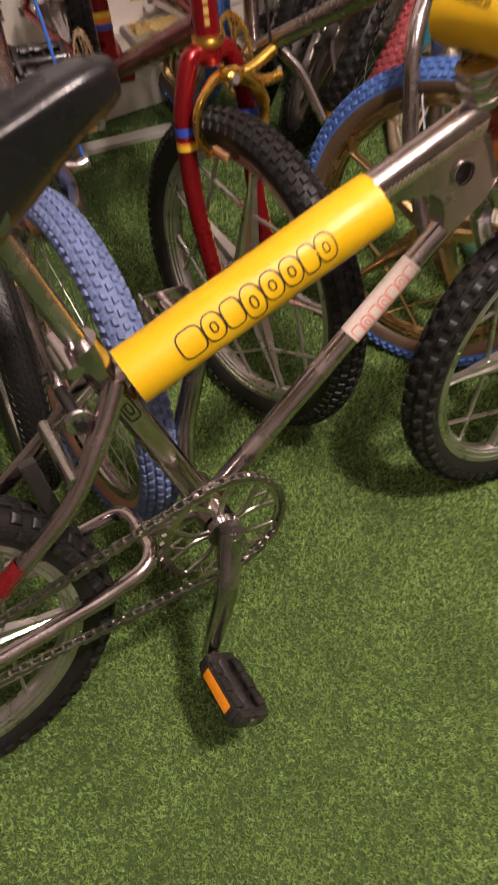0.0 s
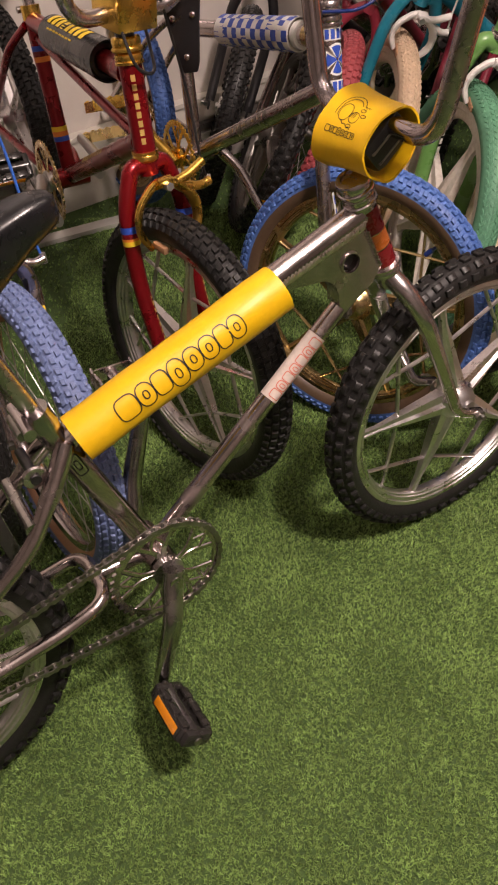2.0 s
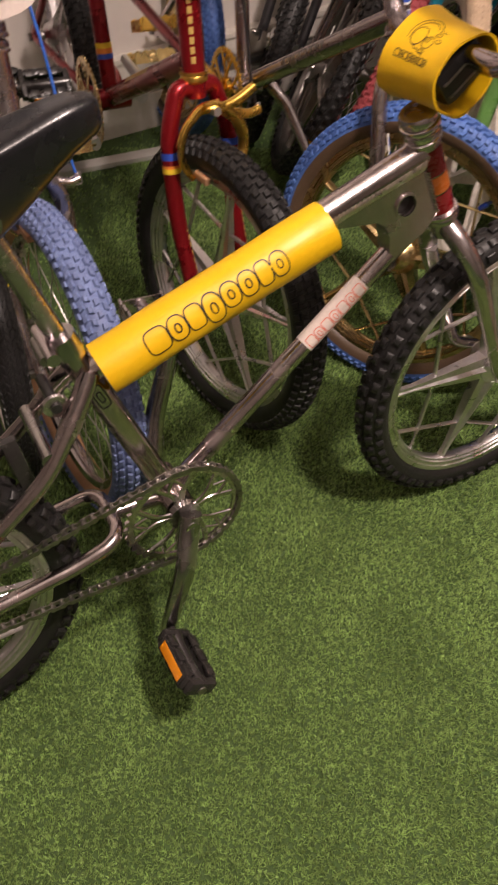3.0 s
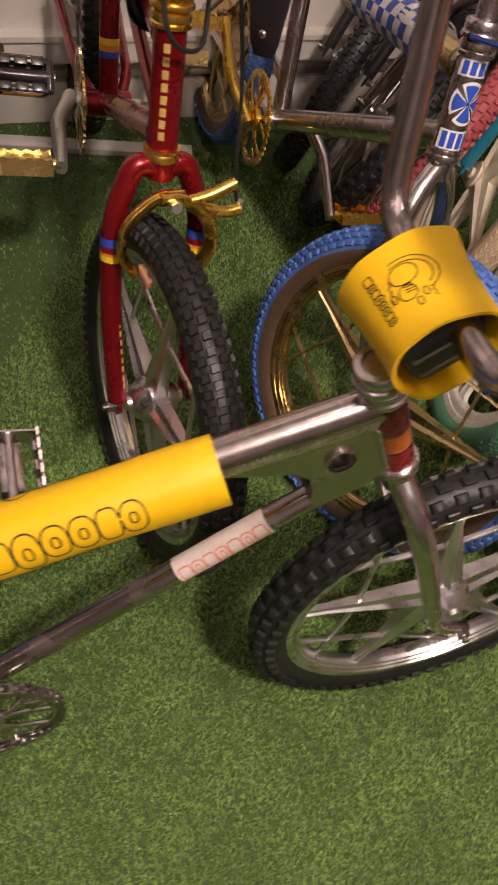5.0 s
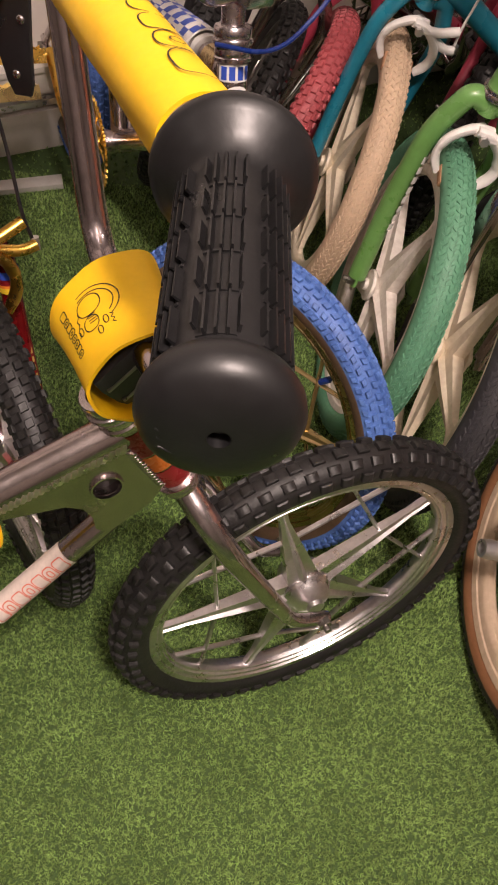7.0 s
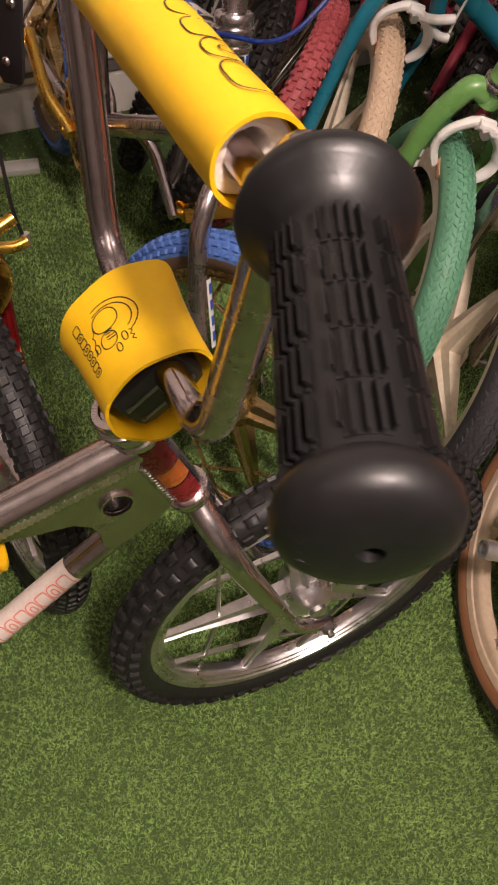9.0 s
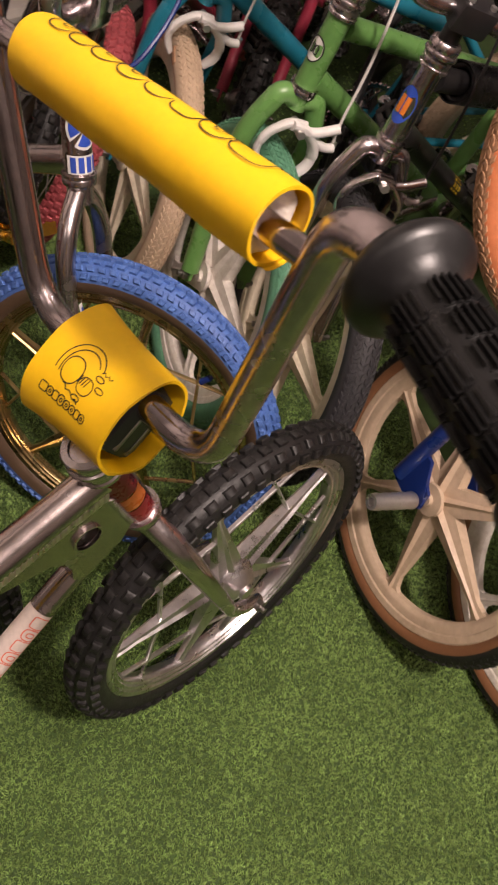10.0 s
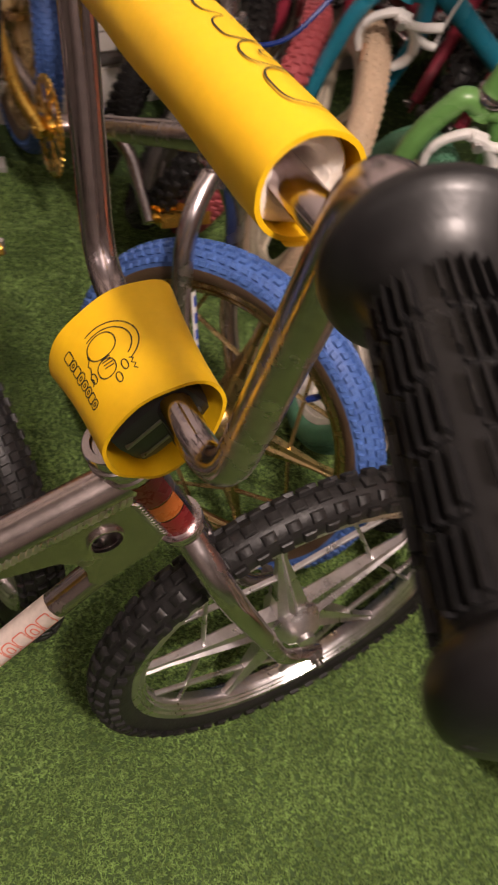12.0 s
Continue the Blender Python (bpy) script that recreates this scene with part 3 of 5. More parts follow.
    if back.length:
        # a longer or taller frame: all that belongs to its rear moves together
        for ob in list(root.children):
            kin = ob.name.split(".")[0]
            if kin in ("seat", "rear_wheel", "crank", "chain"):
                for q in [ob] + list(ob.children_recursive):
                    q.data.transform(Matrix.Translation(back))
            if kin == "frame":
                ob.data.transform(Matrix.Translation(back))
                for q in ob.children:
                    if q.name.split(".")[0] in ("seat_tube", "seat_stay", "chain_stay", "dropout", "axle_nut", "clamp_bolt", "seat_clamp"):
                        q.data.transform(Matrix.Translation(back))
    if o.get("brake"):
        caliper(root, S, low, o["brake"], o.get("brake_big", 1.0), o.get("cable"))
    extra = o.get("extra")
    if extra:
        extra(root, frame_ob, fork, S, dict(low=low, top=top, htm=htm, tt0=tt0, tt1=tt1, dt0=dt0, dt1=dt1, seat_top=seat_top + back, bb=BB + back))
    return root


def seat_mesh():
    """A long padded saddle, wide and raised at the back."""
    bm = bmesh.new()
    rings = []
    stations = [(-0.547, 0.005, 0.773, 0.007), (-0.551, 0.013, 0.778, 0.016), (-0.561, 0.018, 0.783, 0.024), (-0.580, 0.023, 0.788, 0.033), (-0.61, 0.027, 0.790, 0.048), (-0.65, 0.034, 0.792, 0.066), (-0.70, 0.046, 0.796, 0.084), (-0.77, 0.072, 0.803, 0.094), (-0.81, 0.084, 0.810, 0.086), (-0.838, 0.072, 0.816, 0.064), (-0.850, 0.034, 0.816, 0.034)]
    for x, w, z, h in stations:
        z += (x + 0.575) * 0.25
        sec = []
        for k in range(20):
            a = 2 * math.pi * k / 20
            c, s = math.cos(a), math.sin(a)
            sec.append(bm.verts.new((x, w * math.copysign(abs(c) ** 0.7, c), z + (0.013 if s > 0 else h) * math.copysign(abs(s) ** 0.8, s) - 0.010)))
        rings.append(sec)
    for a, b in zip(rings, rings[1:]):
        for k in range(20):
            bm.faces.new((a[k], a[(k + 1) % 20], b[(k + 1) % 20], b[k]))
    bm.faces.new(rings[0])
    bm.faces.new(rings[-1])
    bmesh.ops.recalc_face_normals(bm, faces=bm.faces)
    bmesh.ops.subdivide_edges(bm, edges=bm.edges, cuts=1, smooth=0.6, use_grid_fill=True)
    return bm


def bars(root, S, o):
    """High-rise handlebars with a crossbar and two grips."""
    mat_b = o.get("bar", CHROME)
    w = o.get("bar_wide", 0.0)
    pts = [(-0.215, -0.268 - w, 0.949), (-0.174, -0.178 - w, 0.950), (-0.161, -0.138 - w * 0.6, 0.948), (-0.177, -0.090 - w * 0.5, 0.728), (-0.180, 0.0, 0.735)]
    full = pts + [(x, -y, z) for x, y, z in reversed(pts[:-1])]
    bar = part("handlebar", moved(tube(full, 0.0112, 18, 0.042), S), mat_b, root)
    part("crossbar", moved(tube([(-0.163, -0.130 - w * 0.5, 0.918), (-0.163, 0.130 + w * 0.5, 0.918)], 0.0078, 12), S), mat_b, bar)
    if o.get("bar_pad"):
        bar_pad(bar, S, o["bar_pad"])
    for s in (-1, 1):
        a, b = V(-0.175, s * (0.173 + w), 0.951), V(-0.223, s * (0.282 + w), 0.950)
        grip(bar, S, a, b, o.get("grip", GRIP))


def grip(parent, S, a, b, mat):
    """A ribbed rubber grip from its inner flange at a to its closed end at b."""
    m = S @ Matrix.Translation(a) @ (b - a).to_track_quat("Y", "Z").to_matrix().to_4x4()
    L = (b - a).length
    prof = [(0.0118, -0.005), (0.0180, -0.005), (0.0245, -0.0025), (0.0278, 0.0015), (0.0286, 0.0045), (0.0280, 0.0070), (0.0256, 0.0095), (0.0215, 0.0125), (0.0180, 0.0165), (0.0164, 0.0205), (0.0160, 0.0235),
            (0.0160, L * 0.5), (0.0163, L - 0.0175), (0.0180, L - 0.0160), (0.0200, L - 0.0140), (0.0213, L - 0.0108), (0.0214, L - 0.0075), (0.0200, L - 0.0042), (0.0170, L - 0.0020), (0.0120, L - 0.0006), (0.0070, L), (0.0030, L), (0.0024, L - 0.004), (0.0001, L - 0.004)]
    g = part("grip", lathe(bmesh.new(), prof, 56, m, closed=False), mat, parent, "black ribbed rubber grip")
    # thin ribs in bands, joined by fine rings, with plain strips between the sectors
    verts, faces = [], []

    def rib(th, hw, y0, y1, rise, skew=0.0):
        i = len(verts)
        for r, kk in ((0.0155, 1.0), (0.0160 + rise, 0.55)):
            for da, y in ((-1, y0), (1, y0), (1, y1), (-1, y1)):
                t = th + da * hw * kk + skew * (y - (y0 + y1) / 2)
                verts.append(m @ V(r * math.cos(t), y, r * math.sin(t)))
        faces.extend([(i + 4, i + 5, i + 6, i + 7)] + [(i + q, i + (q + 1) % 4, i + 4 + (q + 1) % 4, i + 4 + q) for q in range(4)])

    bands, first, last = 5, 0.0205, L - 0.0178
    pitch = (last - first) / bands
    for band in range(bands):
        y0, y1 = first + band * pitch + 0.0008, first + (band + 1) * pitch - 0.0012
        for sector in range(6):
            for k in range(5):
                th = math.pi / 3 * sector + radians(7 + k * 9.6)
                drop = 0.0030 if k == 0 else 0.0015 if k == 4 else 0.0
                rib(th, radians(1.8), y0 + drop * 0.4, y1 - drop, 0.0028)
            for k in range(4):
                th = math.pi / 3 * sector + radians(7 + (k + 0.5) * 9.6)
                rib(th, radians(5.2), y1 - 0.0011, y1 - 0.0001, 0.0007)
    data_part("rib", verts, faces, mat, g)
    # a low moulded mark of three waves on the closed end
    for k in range(3):
        pts = [m @ V(0.004 + 0.0028 * q, L - 0.0004 - 0.00035 * q, -0.0055 + 0.0034 * k + 0.0009 * math.sin(q * 1.9)) for q in range(5)]
        part("end_mark", sweep(bmesh.new(), pts, 0.0005, 6), mat, g)
    return g


def wordmark(letters, size, frame_m, radius, around, start, width, tall=1.0):
    """A row of outlined rounded shapes, as a brand word's plain stand-in."""
    curves = []
    s = start
    for w, h, lift, hole in letters:
        h *= tall
        curves.append((oval(s + w * size / 2, around + lift * size, w * size * 0.97, h * size, 22, 2.4 if hole else 3.2), True))
        if hole:
            curves.append((oval(s + w * size / 2, around + lift * size, w * size * 0.30, h * size * 0.34, 14, 2.4), True))
        s += w * size
    return wrap_print(curves, frame_m, radius, width)


def pad_sleeve(name, parent, S, p0, p1, rad, mat, label="", inner=0.0185, wobble=0.0012):
    """A foam-lined vinyl sleeve, slightly uneven."""
    m = S @ axis_frame(p0, p1, (0, 0, 1))
    L = (Vector(p1) - Vector(p0)).length
    bm = bmesh.new()
    seg, rings = 36, []
    prof = [(rad - 0.0022, 0.0), (rad, 0.0)] + [(rad, L * k / 10) for k in range(1, 10)] + [(rad, L), (rad - 0.0022, L)]
    for r, y in prof:
        ring = []
        for i in range(seg):
            a = 2 * math.pi * i / seg
            rr = r + wobble * noise.noise(V(math.cos(a) * 1.3, math.sin(a) * 1.3, y * 18))
            ring.append(bm.verts.new((rr * math.cos(a), rr * math.sin(a), y)))
        rings.append(ring)
    for a, b in zip(rings, rings[1:]):
        for i in range(seg):
            bm.faces.new((a[i], a[(i + 1) % seg], b[(i + 1) % seg], b[i]))
    bmesh.ops.recalc_face_normals(bm, faces=bm.faces)
    sleeve = part(name, moved(bm, m), mat, parent, label)
    bm = bmesh.new()
    prof = [(inner, 0.012), (inner + 0.003, 0.008), (rad - 0.005, 0.007), (rad - 0.0024, 0.009), (rad - 0.0024, L - 0.009), (rad - 0.005, L - 0.007), (inner + 0.003, L - 0.008), (inner, L - 0.012)]
    rings = []
    for k, (r, y) in enumerate(prof):
        ring = []
        for i in range(28):
            a = 2 * math.pi * i / 28
            rr = r * (1 + 0.07 * noise.noise(V(math.cos(a) * 1.6, math.sin(a) * 1.6, k * 0.7)))
            rr = min(rr, rad - 0.0022)
            ring.append(bm.verts.new((rr * math.cos(a), rr * math.sin(a), y + 0.0025 * noise.noise(V(math.cos(a) * 2, math.sin(a) * 2, 9.0 + k)))))
        rings.append(ring)
    for a, b in zip(rings, rings[1:] + rings[:1]):
        for i in range(28):
            bm.faces.new((a[i], a[(i + 1) % 28], b[(i + 1) % 28], b[i]))
    bmesh.ops.recalc_face_normals(bm, faces=bm.faces)
    part("foam_lining", moved(bm, m), BLACK if mat is VINYL_BLACK else FOAM, sleeve, "black foam lining" if mat is VINYL_BLACK else "white foam lining")
    return sleeve, m, L


def bar_pad(bar, S, mat):
    sl, m, L = pad_sleeve("bar_pad", bar, S, V(-0.158, -0.112, 0.918), V(-0.158, 0.094, 0.918), 0.0222, mat, "yellow vinyl crossbar pad with black brand print" if mat is YELLOW else "", inner=0.0098)
    if mat is YELLOW:
        fl = axis_frame(V(-0.158, -0.112, 0.918), V(-0.158, 0.094, 0.918), (0, 0, 1))
        for k, (s0, s1, a0, a1) in enumerate(((-0.003, 0.024, 0.060, 0.080), (0.001, 0.020, 0.074, 0.092))):
            v, f = wrap_patch([(s0, s1, a0, a1)], fl, 0.0224 - 0.0016 * k, 8)
            data_part("pad_flap", [S @ Vector(p) for p in v], f, YELLOW, sl, smooth=True)
        v, f = wordmark([(0.95, 0.78, 0, 0), (0.75, 0.78, 0, 1), (0.72, 0.78, 0, 0), (0.78, 0.95, 0.1, 1), (0.75, 0.78, 0, 1), (0.75, 0.78, 0, 1), (0.62, 0.78, 0, 0), (0.70, 0.78, 0, 1)], 0.030, m, 0.0227, 0.010, 0.016, 0.0009)
        data_part("pad_print", v, f, INK, sl, "black outlined print")
    return sl


def pedal(crank, c, s, o):
    caged = o.get("cage_pedal") or (s > 0 and o.get("left_cage"))
    mat = CHROME if s > 0 and o.get("left_cage") else o.get("pedal", DARKGREY)
    p = part("pedal", tube([c + V(0, -s * 0.060, 0), c + V(0, s * 0.045, 0)], 0.0085, 12), mat if caged else DARKGREY, crank)
    tilt = Matrix.Translation(c) @ Matrix.Rotation(radians(8 if s > 0 and o.get("left_cage") else o.get("pedal_tilt", 42)), 4, "Y")
    if caged:
        for sx in (-1, 1):
            teeth = [(-0.047, -0.011)] + [(-0.047 + 0.0085 * k, 0.011 + (0.004 if k % 2 else 0)) for k in range(12)] + [(0.047, -0.011)]
            bm = plate(teeth, 0.003)
            part("cage", moved(bm, tilt @ Matrix.Translation((sx * 0.030, 0, 0)) @ Matrix.Rotation(math.pi / 2, 4, "Z")), mat, p)
        for sy in (-1, 1):
            part("cage_end", block((0.060, 0.003, 0.020), tilt @ Matrix.Translation((0, sy * 0.046, 0))), mat, p)
        for sx in (-1, 1):
            for q in (-0.026, 0, 0.026):
                part("cage_web", block((0.004, 0.014, 0.016), tilt @ Matrix.Translation((sx * 0.026, q, 0)), 0.001), mat, p)
        part("pedal_body", block((0.024, 0.066, 0.014), tilt, 0.004), mat, p)
    else:
        part("pedal_barrel", tube([tilt @ V(0, -0.043, 0), tilt @ V(0, -0.020, 0), tilt @ V(0, 0.020, 0), tilt @ V(0, 0.043, 0)], [0.0125, 0.0100, 0.0100, 0.0125], 18), DARKGREY, p)
        for sx in (-1, 1):
            bar = part("pedal_bar", block((0.0100, 0.080, 0.0215), tilt @ Matrix.Translation((sx * 0.0205, 0, 0)), 0.0040), DARKGREY, p)
            for k in range(3):
                for sz in (-1, 1):
                    part("tread_block", block((0.0125, 0.0190, 0.0050), tilt @ Matrix.Translation((sx * 0.0185, -0.0245 + 0.0245 * k, sz * 0.0108)), 0.0018), DARKGREY, bar)
            part("reflector_frame", block((0.0030, 0.066, 0.0185), tilt @ Matrix.Translation((sx * 0.0258, 0, 0)), 0.0012), DARKGREY, bar)
            if s < 0 or o.get("left_reflector"):
                part("reflector", block((0.0030, 0.057, 0.0140), tilt @ Matrix.Translation((sx * 0.0268, 0, 0)), 0.0012), AMBER, p, "amber reflector")
        for sy in (-1, 1):
            part("pedal_cap", block((0.046, 0.013, 0.0235), tilt @ Matrix.Translation((0, sy * 0.0415, 0)), 0.0058), DARKGREY, p)
            part("cap_bolt", tube([tilt @ V(0, sy * 0.046, 0), tilt @ V(0, sy * 0.0500, 0)], 0.0062, 12), STEEL, p)


def chainring(crank, mat, spider):
    y, n, R = -0.046, 39, 0.0790
    bm = bmesh.new()
    outer, inner = [], []
    for i in range(n * 4):
        a = 2 * math.pi * i / (n * 4)
        r = R + (0.0035 if i % 4 in (1, 2) else -0.001)
        outer.append((r, a))
        inner.append((R - 0.0090, a))
    vs = {}
    for side in (-0.002, 0.002):
        for k, ring in enumerate((outer, inner)):
            vs[side, k] = [bm.verts.new(BB + V(r * math.cos(a), y + side, r * math.sin(a))) for r, a in ring]
    N = n * 4
    for i in range(N):
        j = (i + 1) % N
        bm.faces.new((vs[-0.002, 0][i], vs[-0.002, 0][j], vs[-0.002, 1][j], vs[-0.002, 1][i]))
        bm.faces.new((vs[0.002, 0][j], vs[0.002, 0][i], vs[0.002, 1][i], vs[0.002, 1][j]))
        bm.faces.new((vs[-0.002, 0][i], vs[0.002, 0][i], vs[0.002, 0][j], vs[-0.002, 0][j]))
        bm.faces.new((vs[-0.002, 1][j], vs[0.002, 1][j], vs[0.002, 1][i], vs[-0.002, 1][i]))
    bmesh.ops.recalc_face_normals(bm, faces=bm.faces)
    ring = part("chainring", bm, mat, crank)
    for i in range(5):
        a = 2 * math.pi * i / 5 + 0.4
        d, e = V(math.cos(a), 0, math.sin(a)), V(-math.sin(a), 0, math.cos(a))
        c = BB + V(0, y, 0)
        for k in (-1, 1):
            part("ring_arm", tube([c + d * 0.012 + e * k * 0.003, c + d * 0.038 + e * k * 0.004, c + d * 0.0672 + e * k * 0.026], 0.0040, 8, 0.012, 0.6), mat, ring)
        part("ring_tie", tube([c + d * 0.050 + e * 0.011, c + d * 0.0710, c + d * 0.050 - e * 0.011], 0.0028, 6, 0.006, 0.6), mat, ring)
    part("ring_centre", tube([BB + V(0, y - 0.006, 0), BB + V(0, y + 0.004, 0)], 0.022, 20), spider, ring)
    return ring


def chain(root):
    """Links round the chainring and the rear sprocket, joined."""
    y = -0.046
    c0, r0, c1, r1 = Vector((BB.x, BB.z)), 0.0797, Vector((REAR.x, REAR.z)), 0.034
    d = c1 - c0
    L = d.length
    base, off = math.atan2(d.y, d.x), math.acos((r0 - r1) / L)
    path = []
    a0, a1 = base - off, base + off
    for k in range(41):
        a = a1 + (2 * math.pi - 2 * off) * k / 40
        path.append(c0 + Vector((math.cos(a), math.sin(a))) * r0)
    for k in range(21):
        a = a0 + (2 * off) * k / 20
        path.append(c1 + Vector((math.cos(a), math.sin(a))) * r1)
    path.append(path[0])
    cum = [0.0]
    for p, q in zip(path, path[1:]):
        cum.append(cum[-1] + (q - p).length)
    total = cum[-1]
    n = int(total / 0.0127 / 2) * 2
    xs, zs = np.interp(np.arange(n) * total / n, cum, [p.x for p in path]), np.interp(np.arange(n) * total / n, cum, [p.y for p in path])
    holder = part("chain", tube([V(xs[0], y - 0.004, zs[0]), V(xs[0], y + 0.004, zs[0])], 0.0038, 8), STEEL, root, "dull steel roller chain")
    verts, faces = [], []
    for i in range(n):
        p, q = V(xs[i], y, zs[i]), V(xs[(i + 1) % n], y, zs[(i + 1) % n])
        t = (q - p).normalized()
        u = V(-t.z, 0, t.x)
        gap = 0.0046 if i % 2 else 0.0030
        for s in (-1, 1):
            b = len(verts)
            for yy in (gap - 0.0007, gap + 0.0007):
                for al, w in ((-0.004, 0.0022), (-0.001, 0.0042), (0.005, 0.0030), (0.0077, 0.0030), (0.0137, 0.0042), (0.0167, 0.0022)):
                    verts += [p + t * al + u * w + V(0, s * yy, 0), p + t * al - u * w + V(0, s * yy, 0)]
            for side in (0, 12):
                for k in range(5):
                    i0 = b + side + 2 * k
                    faces.append((i0, i0 + 1, i0 + 3, i0 + 2))
            for k in range(5):
                for e in (0, 1):
                    i0 = b + 2 * k + e
                    faces.append((i0, i0 + 2, i0 + 14, i0 + 12))
        b = len(verts)
        for k in range(6):
            a = math.pi * k / 3
            for yy in (-0.0048, 0.0048):
                verts.append(p + t * 0.0034 * math.cos(a) + u * 0.0034 * math.sin(a) + V(0, yy, 0))
        for k in range(6):
            i0, j0 = b + 2 * k, b + 2 * ((k + 1) % 6)
            faces.append((i0, j0, j0 + 1, i0 + 1))
    tagged(data_part("chain_run", verts, faces, STEEL, holder), kind="stuff")
    part("sprocket", tube([V(REAR.x, y - 0.002, REAR.z), V(REAR.x, y + 0.002, REAR.z)], 0.034, 32), STEEL, holder)


def caliper(root, S, low, mat, big=1.0, cable=None):
    """A side-pull brake over the tyre, ahead of the crown."""
    c = low - AX * 0.040 + FWD * 0.036
    bolt = part("brake", moved(tube([c - FWD * 0.02, c + FWD * 0.014], 0.0065, 10), S), ALLOY, root)
    R, D = V(0, 1, 0) * big, -AX * big
    for s in (-1, 1):
        f = FWD * (0.004 if s > 0 else -0.004)
        pts = [c + f - R * s * 0.012 + AX * 0.004, c + f + R * s * 0.012 + AX * 0.004, c + f + R * s * 0.040 + D * 0.020, c + f + R * s * 0.046 + D * 0.050, c + f + R * s * 0.030 + D * 0.074]
        part("brake_arm", moved(tube(pts, [0.0112] * 9 + [0.0105] * 8 + [0.0090] * 8 + [0.007], 12, 0.022, 0.65) if len(bend(pts, 0.022)) == 26 else tube(pts, 0.0098, 12, 0.022, 0.65), S), mat, bolt)
        part("brake_shoe", moved(block((0.032, 0.010, 0.011), Matrix.Translation(c + R * s * 0.021 + D * 0.074 + FWD * 0.004), 0.002), S), TAN, bolt)
    pts = [c + FWD * 0.006 + R * 0.004, c + FWD * 0.008 + R * 0.030 + AX * 0.004, c + FWD * 0.008 + R * 0.060 + AX * (0.020)]
    part("brake_lever_arm", moved(tube(pts, 0.0076, 10, 0.02), S), mat, bolt)
    pts = [c + FWD * 0.002 + R * 0.030 - AX * 0.010, c + FWD * 0.004 + R * 0.055 - AX * 0.018, c + FWD * 0.004 + R * 0.070 - AX * 0.014]
    part("brake_lever_arm", moved(tube(pts, 0.0072, 10, 0.02), S), mat, bolt)
    part("cable_clamp", moved(tube([c + R * 0.070 - AX * 0.022, c + R * 0.070 - AX * 0.006], 0.0052, 8), S), ALLOY, bolt)
    part("brake_cable", moved(tube([c + R * 0.070 - AX * 0.02, c + R * 0.062 + AX * 0.022, c + R * 0.060 + AX * 0.12 - FWD * 0.005, c + R * 0.045 + AX * 0.26 - FWD * 0.02], 0.0022, 8, 0.06), S), cable or (BLACK if mat is not WHITE else WHITE), bolt)
    part("pivot_nut", moved(tube([c + FWD * 0.012, c + FWD * 0.020], 0.0070, 6), S), ALLOY, bolt)


# ---- the room ----
def slab(name, size, m, mat, label, cat):
    ob = part(name, block(size, m, 0.0), mat, None, label)
    return tagged(ob, label, cat, kind="structure")


WX, WY, WA = -0.386, 1.921, 29.7
slab("floor", (7, 7, 0.1), Matrix.Translation((0.4, 0.6, -0.05)), TURF, "green artificial turf floor backing", "floor")
wall_m = pose(WX, WY, 0, 0, 0, WA)
slab("wall_back", (7, 0.12, 2.5), wall_m @ Matrix.Translation((2.0, 0.06, 1.25)), WALL, "off-white painted wall behind the bicycles", "wall")
slab("baseboard", (7, 0.016, 0.098), wall_m @ Matrix.Translation((2.0, -0.008, 0.049)), SKIRT, "cream painted skirting board along the wall", "skirting")
slab("trim_rail", (7, 0.020, 0.014), wall_m @ Matrix.Translation((2.0, -0.010, 0.120)), ALLOY, "thin aluminium trunking strip on the wall", "trim")
slab("trim_moulding", (7, 0.026, 0.050), wall_m @ Matrix.Translation((2.0, -0.013, 0.172)), SKIRT, "white painted wall moulding", "trim")
slab("trim_bead", (7, 0.034, 0.012), wall_m @ Matrix.Translation((2.0, -0.017, 0.204)), SKIRT, "white moulding bead", "trim")
# three walls out of view, darkened so that they return little light
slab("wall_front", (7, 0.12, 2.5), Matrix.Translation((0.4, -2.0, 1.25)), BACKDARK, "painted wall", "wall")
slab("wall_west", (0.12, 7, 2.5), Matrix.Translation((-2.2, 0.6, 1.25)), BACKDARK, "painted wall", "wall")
slab("wall_east", (0.12, 7, 2.5), Matrix.Translation((3.2, 0.6, 1.25)), BACKDARK, "unseen far wall, darkened to cut bounce light", "wall")
slab("ceiling", (7, 7, 0.1), Matrix.Translation((0.4, 0.6, 2.55)), CEIL, "unseen ceiling, greyed to cut bounce light", "ceiling")


def floor_rail():
    """A low aluminium channel on the turf, the foot of a wheel rack."""
    root = new("floor_rail")
    m = pose(-0.42, 1.752, 0, 0, 0, 20.5)
    root.matrix_world = m
    tagged(root, "low aluminium rack rail lying on the turf by the wall", "rack")
    part("web", block((0.915, 0.030, 0.004), Matrix.Translation((-0.243, 0, 0.013)), 0.001), RAIL, root)
    for s in (-1, 1):
        part("flange", block((0.915, 0.004, 0.014), Matrix.Translation((-0.243, s * 0.017, 0.008)), 0.001), RAIL, root)
    return root


floor_rail()


# ---- bicycles ----
def letter_bars(name, parent, S, p0, p1, up, radius, rects, ink, label=""):
    v, f = wrap_patch(rects, axis_frame(p0, p1, up), radius, 4)
    return data_part(name, [S @ Vector(p) for p in v], f, ink, parent, label, smooth=True)


WORD = [(0.95, 0.80, 0, 0), (0.75, 0.80, 0, 1), (0.72, 0.80, 0, 0), (0.78, 1.0, 0.1, 1), (0.75, 0.80, 0, 1), (0.75, 0.80, 0, 1), (0.62, 0.80, 0, 0), (0.70, 0.80, 0, 1)]


